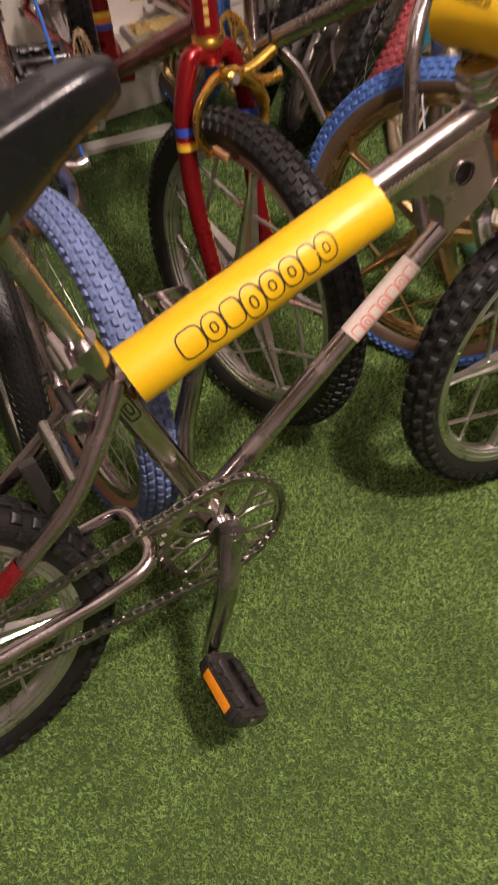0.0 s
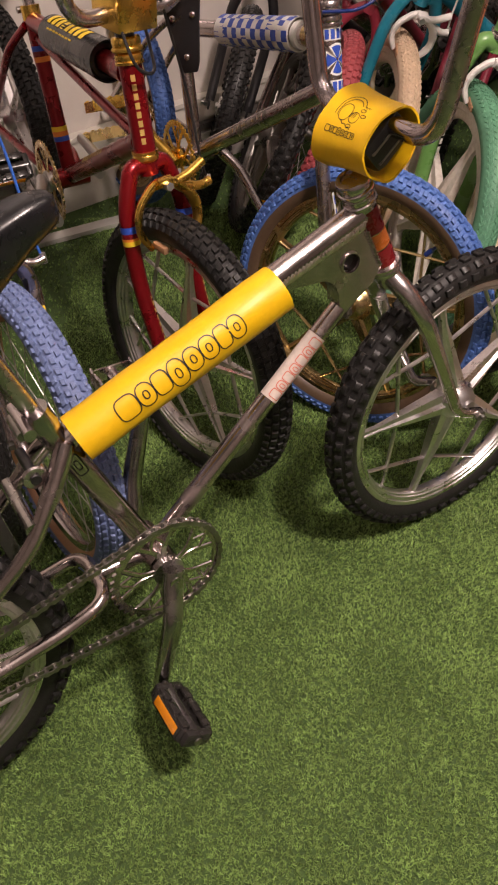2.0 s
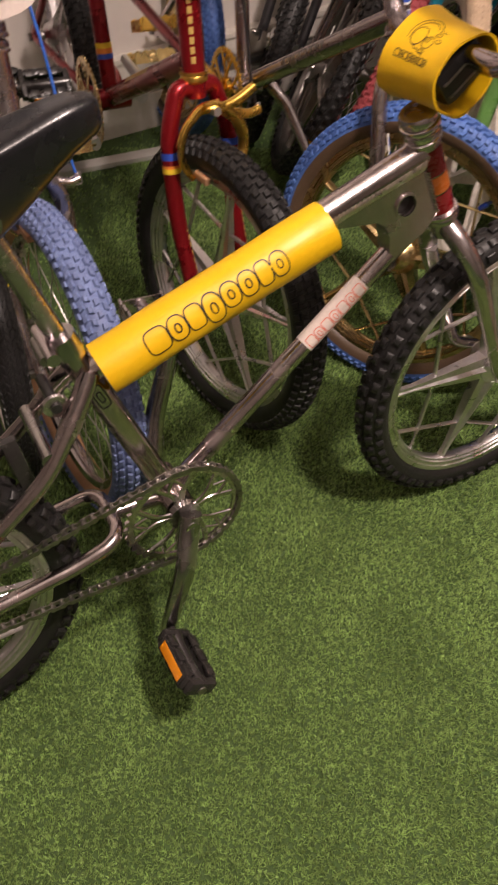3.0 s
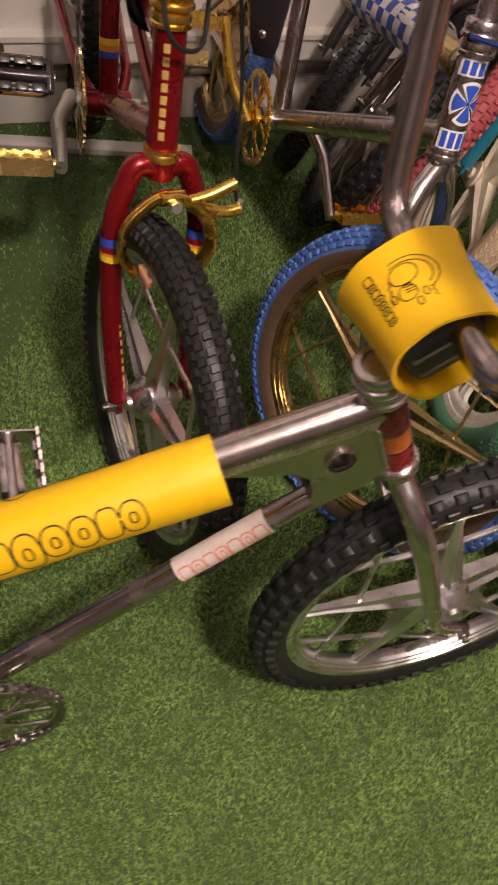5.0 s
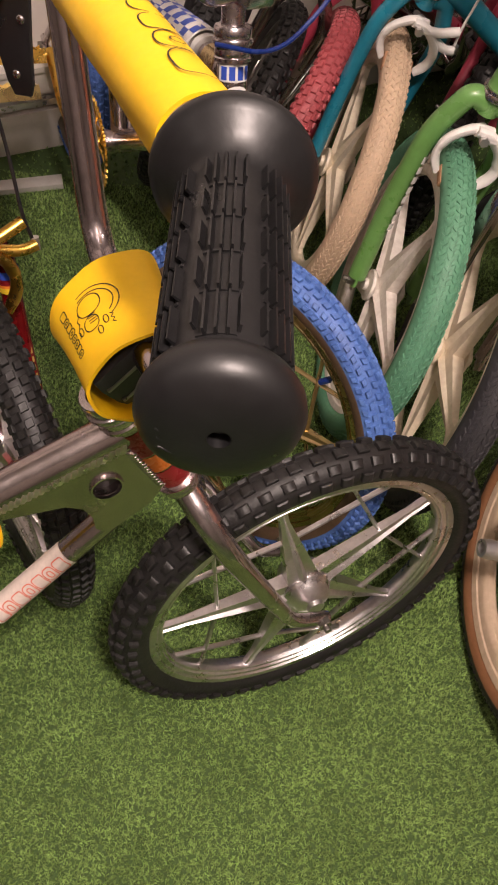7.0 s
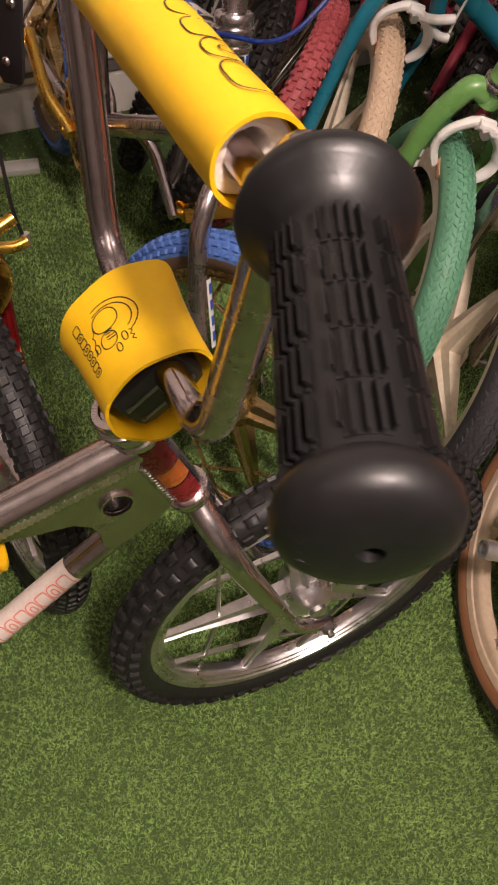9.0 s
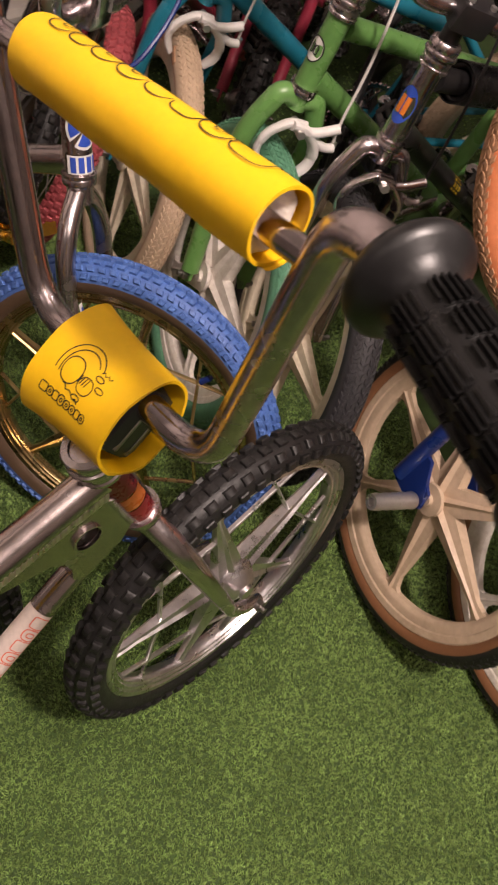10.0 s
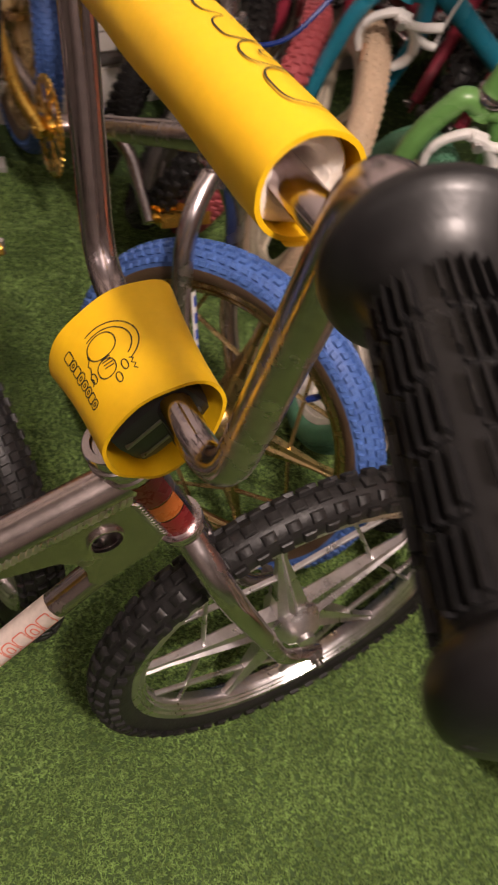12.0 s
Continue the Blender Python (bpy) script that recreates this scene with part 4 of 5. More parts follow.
def surface_print(curves, at, width):
    """Thin printed lines (u, v in metres) on the surface that at(u, v) gives."""
    verts, faces = [], []
    for pts, closed in curves:
        n, base = len(pts), len(verts)
        for k, (s, a) in enumerate(pts):
            p, q = pts[(k - 1) % n if closed else max(k - 1, 0)], pts[(k + 1) % n if closed else min(k + 1, n - 1)]
            d = Vector((q[0] - p[0], q[1] - p[1]))
            d = d.normalized() if d.length > 0 else Vector((1, 0))
            verts += [at(s - d.y * e * width, a + d.x * e * width) for e in (-0.5, 0.5)]
        for k in range(n if closed else n - 1):
            i, j = base + 2 * k, base + 2 * ((k + 1) % n)
            faces.append((i, i + 1, j + 1, j))
    return verts, faces


def stem_cover(root, S, g):
    """A vinyl wrap round the stem, oval and slightly pinched at its seam, open at both ends."""
    bm = bmesh.new()
    seg, rows = 64, 11
    tilt, y0, y1 = radians(36.5), 0.0475, -0.0420
    ct, st = math.cos(tilt), math.sin(tilt)

    def at(y, a, inset):
        k = (y0 - y) / (y0 - y1)
        s = 1.0 - 0.15 * k + 0.05 * (2 * k - 1) ** 2
        pinch = max(0.0, math.cos(a - radians(-128))) ** 14 + 0.6 * max(0.0, math.cos(a - radians(8))) ** 14
        wave = 1 + 0.020 * math.sin(3 * a + k * 0.9) + 0.012 * math.sin(7 * a - 2 * k) * (2 * k - 1) ** 2
        u, v = (0.0468 * s * wave * (1 + 0.06 * pinch) - inset) * math.cos(a), (0.0372 * s * wave * (1 + 0.10 * pinch) - inset) * math.sin(a)
        skew = 0.005 * math.sin(a) * (k - 0.5)
        return V(-0.1755 + u * ct - v * st, y + skew, 0.7300 + u * st + v * ct)

    ys = [y0 + (y1 - y0) * k / (rows - 1) for k in range(rows)]
    outer = [[bm.verts.new(at(y, 2 * math.pi * i / seg, 0)) for i in range(seg)] for y in ys]
    inner = [[bm.verts.new(at(y, 2 * math.pi * i / seg, 0.0026)) for i in range(seg)] for y in ys]
    for lay, flip in ((outer, False), (inner, True)):
        for a, b in zip(lay, lay[1:]):
            for i in range(seg):
                j = (i + 1) % seg
                bm.faces.new((a[i], b[i], b[j], a[j]) if flip else (a[i], a[j], b[j], b[i]))
    for k in (0, rows - 1):
        for i in range(seg):
            j = (i + 1) % seg
            bm.faces.new((outer[k][i], outer[k][j], inner[k][j], inner[k][i]))
    bmesh.ops.recalc_face_normals(bm, faces=bm.faces)
    cover = part("stem_cover", moved(bm, S), YELLOW, root, "yellow vinyl stem cover with black print")
    # plain printed shapes: a row of small outlines and a curved emblem beside it

    def on(u, v):
        return S @ at(0.031 - u, radians(118) - v / 0.042, -0.0004)

    curves = []
    s = 0.0
    for w, h, lift, hole in WORD:
        w, h = w * 0.0083, h * 0.0083
        curves.append((oval(s + w / 2, 0.0, w * 0.95, h, 18, 2.4 if hole else 5.0), True))
        if hole:
            curves.append((oval(s + w / 2, 0.0, w * 0.32, h * 0.36, 10, 2.4), True))
        s += w
    v, f = surface_print(curves, on, 0.0009)
    data_part("cover_print", v, f, INK, cover, "small black outlined print")
    arcs = []
    for r0, k0, k1 in ((0.0205, 3.4, 0.6), (0.0165, 3.5, 0.75)):
        arcs.append(([(0.022 + r0 * 0.95 * math.cos(t), 0.022 + r0 * 1.15 * math.sin(t)) for t in np.linspace(k0, k1, 22)], False))
    arcs.append(([(0.037 + 0.0022 * k, 0.034 + 0.0022 * (k % 2)) for k in range(6)], False))
    arcs.append((oval(0.017, 0.022, 0.018, 0.020, 20, 2.2), True))
    arcs.append((oval(0.034, 0.019, 0.014, 0.013, 18, 2.2), True))
    arcs.append(([(0.016 + 0.0030 * k, 0.0115 - 0.0008 * k + 0.0012 * math.sin(k * 2.3)) for k in range(8)], False))
    for k in range(4):
        arcs.append(([(0.026 + 0.0025 * k, 0.018), (0.027 + 0.0025 * k, 0.0245)], False))
    for cx, cy in ((0.046, 0.0235), (0.033, 0.0085), (0.040, 0.0300)):
        arcs.append((oval(cx, cy, 0.008, 0.004, 12, 2.2), True))
    v, f = surface_print(arcs, on, 0.0009)
    data_part("cover_emblem", v, f, INK, cover, "abstract black line emblem")


def holed_plate(outline, hole_c, hole_r, thick):
    bm = bmesh.new()
    loops = [outline, [(hole_c[0] + hole_r * math.cos(2 * math.pi * k / 24), hole_c[1] + hole_r * math.sin(2 * math.pi * k / 24)) for k in range(24)]]
    edges = []
    for lp in loops:
        vs = [bm.verts.new((x, -thick / 2, z)) for x, z in lp]
        edges += [bm.edges.new((a, b)) for a, b in zip(vs, vs[1:] + vs[:1])]
    bmesh.ops.triangle_fill(bm, use_beauty=True, edges=edges)
    got = bmesh.ops.extrude_face_region(bm, geom=list(bm.faces))
    bmesh.ops.translate(bm, vec=(0, thick, 0), verts=[q for q in got["geom"] if isinstance(q, bmesh.types.BMVert)])
    bmesh.ops.recalc_face_normals(bm, faces=bm.faces)
    return bm


def bead(p0, p1, r, step=0.0034):
    """A rope-like weld: slanted overlapping ripples along a seam."""
    p0, p1 = Vector(p0), Vector(p1)
    d = (p1 - p0).normalized()
    w = d.cross(V(0, 1, 0)).normalized()
    out = V(0, math.copysign(1, p0.y), 0)
    bm = bmesh.new()
    for k in range(int((p1 - p0).length / step)):
        c = p0 + d * step * (k + 0.5)
        pts = [c + (w * 1.25 + d * 0.9) * r * q - out * abs(q) ** 2 * r * 0.7 for q in (-1, -0.5, 0, 0.5, 1)]
        sweep(bm, pts, [r * 0.30, r * 0.52, r * 0.62, r * 0.52, r * 0.30], 6)
    return bm


def main_extras(root, frame_ob, fork, S, g):
    # padded sleeve on the top tube
    p0, p1 = V(-0.603, -0.003, 0.509), V(-0.316, -0.003, 0.589)
    sl, m, L = pad_sleeve("frame_pad", root, Matrix.Identity(4), p0, p1, 0.0305, YELLOW, "yellow vinyl top tube pad with black brand print", inner=0.0190)
    for side in (1, -1):
        v, f = wordmark(WORD, 0.0300, m, 0.0312, side * 0.035, 0.053, 0.0015, 1.22)
        data_part("pad_print", v, f, INK, sl, "black outlined print")
    # gusset between the head, top and down tubes
    outline = [(-0.322, 0.590), (-0.185, 0.628), (-0.160, 0.572), (-0.178, 0.545), (-0.222, 0.521), (-0.232, 0.532), (-0.232, 0.550), (-0.238, 0.566), (-0.252, 0.577), (-0.285, 0.583)]
    gus = part("gusset", holed_plate(outline, (-0.214, 0.588), 0.0125, 0.026), NICKEL, frame_ob, "chromed gusset plate with a round hole", sharp=25)
    ring = lathe(bmesh.new(), [(0.0128, -0.0165), (0.0145, -0.0165), (0.0152, -0.014), (0.0152, 0.014), (0.0145, 0.0165), (0.0128, 0.0165)], 28, Matrix.Translation((-0.214, 0, 0.588)))
    part("gusset_ring", ring, CHROME, gus)
    # added black disc halfway in, standing for the shade inside the hole
    part("gusset_bore", tube([V(-0.214, -0.004, 0.588), V(-0.214, 0.004, 0.588)], 0.0127, 24), BLACK, gus)
    for s in (-1, 1):
        part("weld_bead", bead((-0.338, s * 0.0148, 0.5935), (-0.190, s * 0.0148, 0.632), 0.0062, 0.0056), WELD, frame_ob)
        part("weld_bead", bead((-0.188, s * 0.0140, 0.622), (-0.166, s * 0.0140, 0.566), 0.0040, 0.0046), NICKEL, frame_ob)
    # worn white decal with red outlined marks on the down tube
    fm = axis_frame(g["dt0"], g["dt1"], (0, 0, 1))
    v, f = wrap_patch([(0.252, 0.356, -0.010, 0.036)], fm, 0.01300, 14)
    data_part("down_tube_decal", v, f, DECAL_WHITE, frame_ob, "worn white decal with red marks", smooth=True)
    curves = []
    for k in range(7):
        c = 0.262 + k * 0.0140
        curves += [(oval(c, 0.016, 0.0125, 0.0165, 16, 3.0 if k % 2 else 6.0), True)]
        if k % 2:
            curves += [(oval(c, 0.016, 0.0050, 0.0082, 10, 3.0), True)]
    v, f = wrap_print(curves, fm, 0.0133, 0.0012)
    data_part("decal_print", v, f, RED_INK, frame_ob, "faded red outlined print")
    # reflective bands on the head tube
    for k, (s0, s1, ink) in enumerate(((0.012, 0.040, CRIMSON_INK), (0.042, 0.066, AMBER_TAPE), (0.068, 0.102, CRIMSON_INK))):
        v, f = wrap_patch([(s0, s1, -0.046, -0.012)], g["htm"], 0.0178, 10)
        data_part("head_reflector", v, f, ink, frame_ob, "red and orange reflective tape", smooth=True)
    # seat tube emblem, red stay tape and the clamp's rear boss
    fm = axis_frame(g["seat_top"], BB, (0, -1, 0))
    v, f = wrap_print([(oval(0.085, 0.0, 0.034, 0.014, 18, 6), True), (oval(0.085, 0.0, 0.016, 0.006, 12, 4), True)], fm, 0.0159, 0.0014)
    data_part("tube_emblem", v, f, INK, frame_ob)
    for s in (-1, 1):
        a, b = V(-0.685, s * 0.048, 0.440), V(-0.938, s * 0.056, 0.268)
        v, f = wrap_patch([(0.100, 0.138, -math.pi * 0.0106, math.pi * 0.0106)], axis_frame(a, b, (0, 0, 1)), 0.0106, 16)
        data_part("stay_tape", v, f, CRIMSON_INK, frame_ob, "red tape", smooth=True)
    part("stay_bridge", tube([(-0.690, -0.047, 0.450), (-0.690, 0.047, 0.450)], 0.0090, 14), CRANK, frame_ob)
    ring = lathe(bmesh.new(), [(0.006, 0.020), (0.0135, 0.020), (0.0150, 0.023), (0.0135, 0.026), (0.006, 0.026)], 22, Matrix.Translation((-0.664, 0, 0.500)) @ Matrix.Diagonal((1, -1, 1, 1)))
    part("bridge_washer", ring, CHROME, frame_ob)
    part("washer_bolt", tube([V(-0.664, -0.030, 0.500), V(-0.664, 0.030, 0.500)], 0.0062, 10), BLACK, frame_ob)
    part("brake_strap", block((0.018, 0.012, 0.104), Matrix.Translation((-0.720, 0, 0.408)) @ Matrix.Rotation(radians(-3), 4, "Y"), 0.003), DARKGREY, frame_ob, "dark strap behind the bridge")
    part("seat_bolt", tube([V(-0.652, -0.030, 0.560), V(-0.652, 0.030, 0.560)], 0.0075, 10), CHROME, frame_ob)
    stem_cover(root, S, g)
    # the dark stem clamp inside the cover, with its bolts
    cm = S @ Matrix.Translation((-0.1762, -0.002, 0.7323)) @ Matrix.Rotation(radians(-36), 4, "Y")
    clamp = part("stem_plate", block((0.062, 0.077, 0.043), cm, 0.013), BLACK, root, "black stem clamp inside the cover")
    for z in (-0.008, 0.008):
        part("clamp_seam", block((0.048, 0.0790, 0.0025), cm @ Matrix.Translation((0, 0, z)), 0.0008), STEEL, clamp)
    for y in (-0.024, 0.0, 0.024):
        part("clamp_bolt", moved(tube([V(0.012, y, 0.019), V(0.012, y, 0.0228)], 0.0045, 6), cm), STEEL, clamp)


def red_extras(root, frame_ob, fork, S, g):
    sl, m, L = pad_sleeve("frame_pad", root, Matrix.Identity(4), g["tt1"].lerp(g["tt0"], 0.72), g["tt1"].lerp(g["tt0"], 0.16), 0.031, VINYL_BLACK, "black vinyl top tube pad with yellow print", inner=0.017)
    a, b = g["tt1"].lerp(g["tt0"], 0.72), g["tt1"].lerp(g["tt0"], 0.16)
    letter_bars("pad_print", sl, Matrix.Identity(4), a, b, (0, 0, 1), 0.0316, [(0.024 + 0.0225 * k, 0.0395 + 0.0225 * k, -0.006, 0.020) for k in range(8)], YELLOW_INK, "yellow block print")
    letter_bars("pad_print", sl, Matrix.Identity(4), a, b, (0, 0, 1), 0.0316, [(0.040 + 0.016 * k, 0.052 + 0.016 * k, 0.028, 0.031) for k in range(8)], YELLOW_INK)
    letter_bars("head_print", frame_ob, Matrix.Identity(4), g["low"], g["top"], FWD, 0.0178, [(0.020 + 0.0126 * k, 0.0290 + 0.0126 * k, -0.009, -0.002) for k in range(8)], GOLD_INK, "gold block print")
    letter_bars("tube_print", frame_ob, Matrix.Identity(4), g["dt0"], g["dt1"], (0, 0, 1), 0.0183, [(0.16 + 0.018 * k, 0.173 + 0.018 * k, 0.008, 0.020) for k in range(8)], GOLD_INK)
    fm = axis_frame(g["seat_top"], g["bb"], (1, 0, 0))
    for s0, inks in ((0.065, (BLUE_INK, CRIMSON_INK, ORANGE_INK)), (0.212, (YELLOW_INK, ORANGE_INK, BLUE_INK))):
        for k, ink in enumerate(inks):
            v, f = wrap_patch([(s0 + 0.0095 * k, s0 + 0.0095 * (k + 1), -math.pi * 0.0158, math.pi * 0.0158)], fm, 0.0158, 20)
            data_part("tube_band", v, f, ink, frame_ob, smooth=True)
    part("brace_tube", tube([g["seat_top"].lerp(g["bb"], 0.16), g["low"] + AX * 0.022 - FWD * 0.012], 0.0085, 14), RED, frame_ob)
    bar_panel(root)
    part("cable_loop", tube([g["top"] + V(0.03, -0.02, 0.05), g["top"] + V(0.055, -0.012, 0.0), g["top"] + V(0.03, 0.03, -0.02), g["top"] + V(-0.04, 0.045, 0.03)], 0.0026, 8, 0.03), BLACK, root)


def bar_panel(root):
    """A stiff black panel with three rivets that hangs from the bars, narrow at its foot."""
    at = Matrix.Translation((0.024, 1.150, 0.650)) @ Matrix.Rotation(radians(-16), 4, "Z") @ Matrix.Rotation(radians(-10), 4, "X")
    at = root.matrix_world.inverted() @ at
    outline = [(-0.012, 0.0), (0.010, 0.003), (0.014, 0.018), (0.016, 0.066), (0.020, 0.120), (0.026, 0.205), (-0.056, 0.205), (-0.046, 0.120), (-0.032, 0.060), (-0.020, 0.014)]
    bm = plate(outline, 0.005)
    bmesh.ops.bevel(bm, geom=bm.edges, offset=0.0012, segments=1, affect="EDGES")
    panel = part("bar_panel", moved(bm, at), BLACK, root, "black riveted panel under the bars")
    for x, z in ((-0.026, 0.076), (0.006, 0.082), (-0.006, 0.024)):
        prof = [(0.0001, -0.0055), (0.0030, -0.0053), (0.0048, -0.0040), (0.0052, -0.0024), (0.0001, -0.0024)]
        part("rivet", lathe(bmesh.new(), prof, 14, at @ Matrix.Translation((x, 0, z)), closed=False), CHROME, panel)


def checker_extras(root, frame_ob, fork, S, g):
    a, b = g["tt1"].lerp(g["tt0"], 0.62), g["tt1"].lerp(g["tt0"], 0.14)
    sl, m, L = pad_sleeve("frame_pad", root, Matrix.Identity(4), a, b, 0.0275, WHITE, "blue and white checkered top tube pad", inner=0.017)
    n, rows = 10, round(L / 0.0176)
    w, step = 2 * math.pi * 0.0281 / n, L / rows
    rects = [(k * step, (k + 1) * step, i * w, (i + 1) * w) for k in range(rows) for i in range(n) if (k + i) % 2 == 0]
    v, f = wrap_patch(rects, axis_frame(a, b, (0, 0, 1)), 0.0281, 2)
    data_part("checker_print", v, f, BLUE_INK, sl, smooth=True)
    # head decal: white ground, four blue wedges, blue bars
    fm = g["htm"]
    for s0, s1 in ((0.010, 0.032), (0.090, 0.108)):
        v, f = wrap_patch([(s0, s1, -0.024, 0.024)], fm, 0.0178, 12)
        data_part("head_decal", v, f, WHITE, frame_ob, "white head tube decal with blue marks", smooth=True)
    for R, reach, half, ink, kin in ((0.0180, 0.0240, 0.64, WHITE, "decal_ground"), (0.0183, 0.0205, 0.50, BLUE_INK, "decal_cross")):
        verts, faces = [], []
        for q in range(4):
            a0 = math.pi / 2 * q
            for i in range(6):
                for j in range(5):
                    for di, dj in ((0, 0), (1, 0), (1, 1), (0, 1)):
                        rr, aa = 0.002 + (reach - 0.002) * (i + di) / 6, a0 + half * (2 * (j + dj) / 5 - 1)
                        s, t = 0.062 + rr * math.sin(aa), rr * math.cos(aa) * 0.95
                        verts.append(fm @ V(R * math.cos(t / R), R * math.sin(t / R), s))
                    faces.append(tuple(range(len(verts) - 4, len(verts))))
        data_part(kin, verts, faces, ink, frame_ob)
    letter_bars("decal_print", frame_ob, Matrix.Identity(4), g["low"], g["top"], FWD, 0.0182, [(0.012, 0.030, -0.020 + 0.010 * k, -0.013 + 0.010 * k) for k in range(4)], BLUE_INK)
    letter_bars("decal_word", frame_ob, Matrix.Identity(4), g["low"], g["top"], FWD, 0.0182, [(0.092, 0.106, -0.020 + 0.010 * k, -0.013 + 0.010 * k) for k in range(4)], BLUE_INK)
    lg0, lg1 = g["low"] - AX * 0.10 + V(0, -0.055, 0), V(-0.004, -0.052, 0.262)
    letter_bars("fork_decal", fork, S, lg0, lg1, FWD, 0.0128, [(0.040, 0.135, -0.012, 0.004)], WHITE, "white fork decal with blue marks")
    letter_bars("fork_print", fork, S, lg0, lg1, FWD, 0.0131, [(0.046 + 0.022 * k, 0.060 + 0.022 * k, -0.009, 0.001) for k in range(4)], BLUE_INK)
    letter_bars("tube_print", frame_ob, Matrix.Identity(4), g["dt0"], g["dt1"], (0, -1, 0.4), 0.0183, [(0.20 + 0.021 * k, 0.214 + 0.021 * k, -0.006, 0.006) for k in range(8)], STEEL, "etched tube lettering worn to plain bars")
    part("foam_lining", tube([b, b.lerp(g["tt1"], 0.18)], 0.0225, 20), WHITE, sl, "white foam lining sticking out")
    part("tube_collar", tube([b.lerp(g["tt1"], 0.35), b.lerp(g["tt1"], 0.85)], 0.0182, 20), BRASS, frame_ob, "brass collar on the tube")
    part("brake_cable", tube([g["top"] + V(0.02, -0.03, 0.02), g["top"] + V(0.07, 0.02, 0.03), g["top"] + V(0.06, 0.09, 0.10), g["top"] + V(0.02, 0.12, 0.22)], 0.0026, 8, 0.06), BLUE, root)


def green_extras(root, frame_ob, fork, S, g):
    lg0, lg1 = g["low"] - AX * 0.10 + V(0, -0.055, 0), V(-0.004, -0.052, 0.262)
    letter_bars("fork_print", fork, S, lg0, lg1, FWD, 0.0159, [(0.012 + 0.0165 * k, 0.0235 + 0.0165 * k, -0.018, -0.006) for k in range(8)], WHITE, "white block print")
    fm = g["htm"]
    curves = [oval(0.060, 0.0, 0.034, 0.030, 24, 2)]
    R = 0.0180
    verts = [fm @ V(R * math.cos(t / R), R * math.sin(t / R), s) for s, t in curves[0]]
    c = fm @ V(R, 0, 0.060)
    data_part("head_badge", [c] + verts, [(0, k + 1, (k + 1) % len(verts) + 1) for k in range(len(verts))], WHITE, frame_ob, "round white head badge")
    v, f = wrap_print([(oval(0.060, 0, 0.034, 0.030, 24, 2), True), (oval(0.060, -0.004, 0.012, 0.006, 10, 4), True), (oval(0.060, 0.004, 0.012, 0.006, 10, 4), True)], fm, 0.0183, 0.002)
    data_part("badge_ring", v, f, INK, frame_ob)


def grey_extras(root, frame_ob, fork, S, g):
    fm, R = g["htm"], 0.0180
    verts = [fm @ V(R * math.cos(t / R), R * math.sin(t / R), s) for s, t in oval(0.058, 0.0, 0.052, 0.034, 24, 2)]
    data_part("head_badge", [fm @ V(R, 0, 0.058)] + verts, [(0, k + 1, (k + 1) % 24 + 1) for k in range(24)], BLUE_INK, frame_ob, "blue oval head badge")
    letter_bars("badge_print", frame_ob, Matrix.Identity(4), g["low"], g["top"], FWD, 0.0184, [(0.046, 0.070, -0.009, -0.001), (0.046, 0.070, 0.001, 0.008)], ORANGE_INK)
    a, b = g["tt1"].lerp(g["tt0"], 0.62), g["tt1"].lerp(g["tt0"], 0.12)
    sl, m, L = pad_sleeve("frame_pad", root, Matrix.Identity(4), a, b, 0.029, VINYL_BLACK, "black vinyl top tube pad with yellow marks", inner=0.017)
    letter_bars("pad_print", sl, Matrix.Identity(4), a, b, (0, 0, 1), 0.0296, [(0.05 + 0.015 * k, 0.061 + 0.015 * k, -0.030, -0.010) for k in range(4)] + [(0.120, 0.150, -0.036, -0.006)], YELLOW_INK)
    letter_bars("tube_print", frame_ob, Matrix.Identity(4), g["dt0"], g["dt1"], (0, 0, 1), 0.0184, [(0.24, 0.25, -0.034, 0.004), (0.255, 0.265, -0.034, 0.004), (0.270, 0.280, -0.034, 0.004)], YELLOW_INK)


def blue_extras(root, frame_ob, fork, S, g):
    lg0, lg1 = g["low"] - AX * 0.080 + V(0, -0.056, 0), V(-0.050, -0.053, 0.236)
    L = (lg1 - lg0).length
    letter_bars("fork_print", fork, S, lg0, lg1, FWD, 0.0150, [(L - 0.062, L - 0.008, -0.034, -0.004)], CRIMSON_INK)
    letter_bars("fork_print", fork, S, lg0, lg1, FWD, 0.0153, [(L - 0.030, L - 0.016, -0.028, -0.012), (L - 0.048, L - 0.038, -0.022, -0.009), (L - 0.058, L - 0.052, -0.030, -0.020)], DECAL_WHITE)


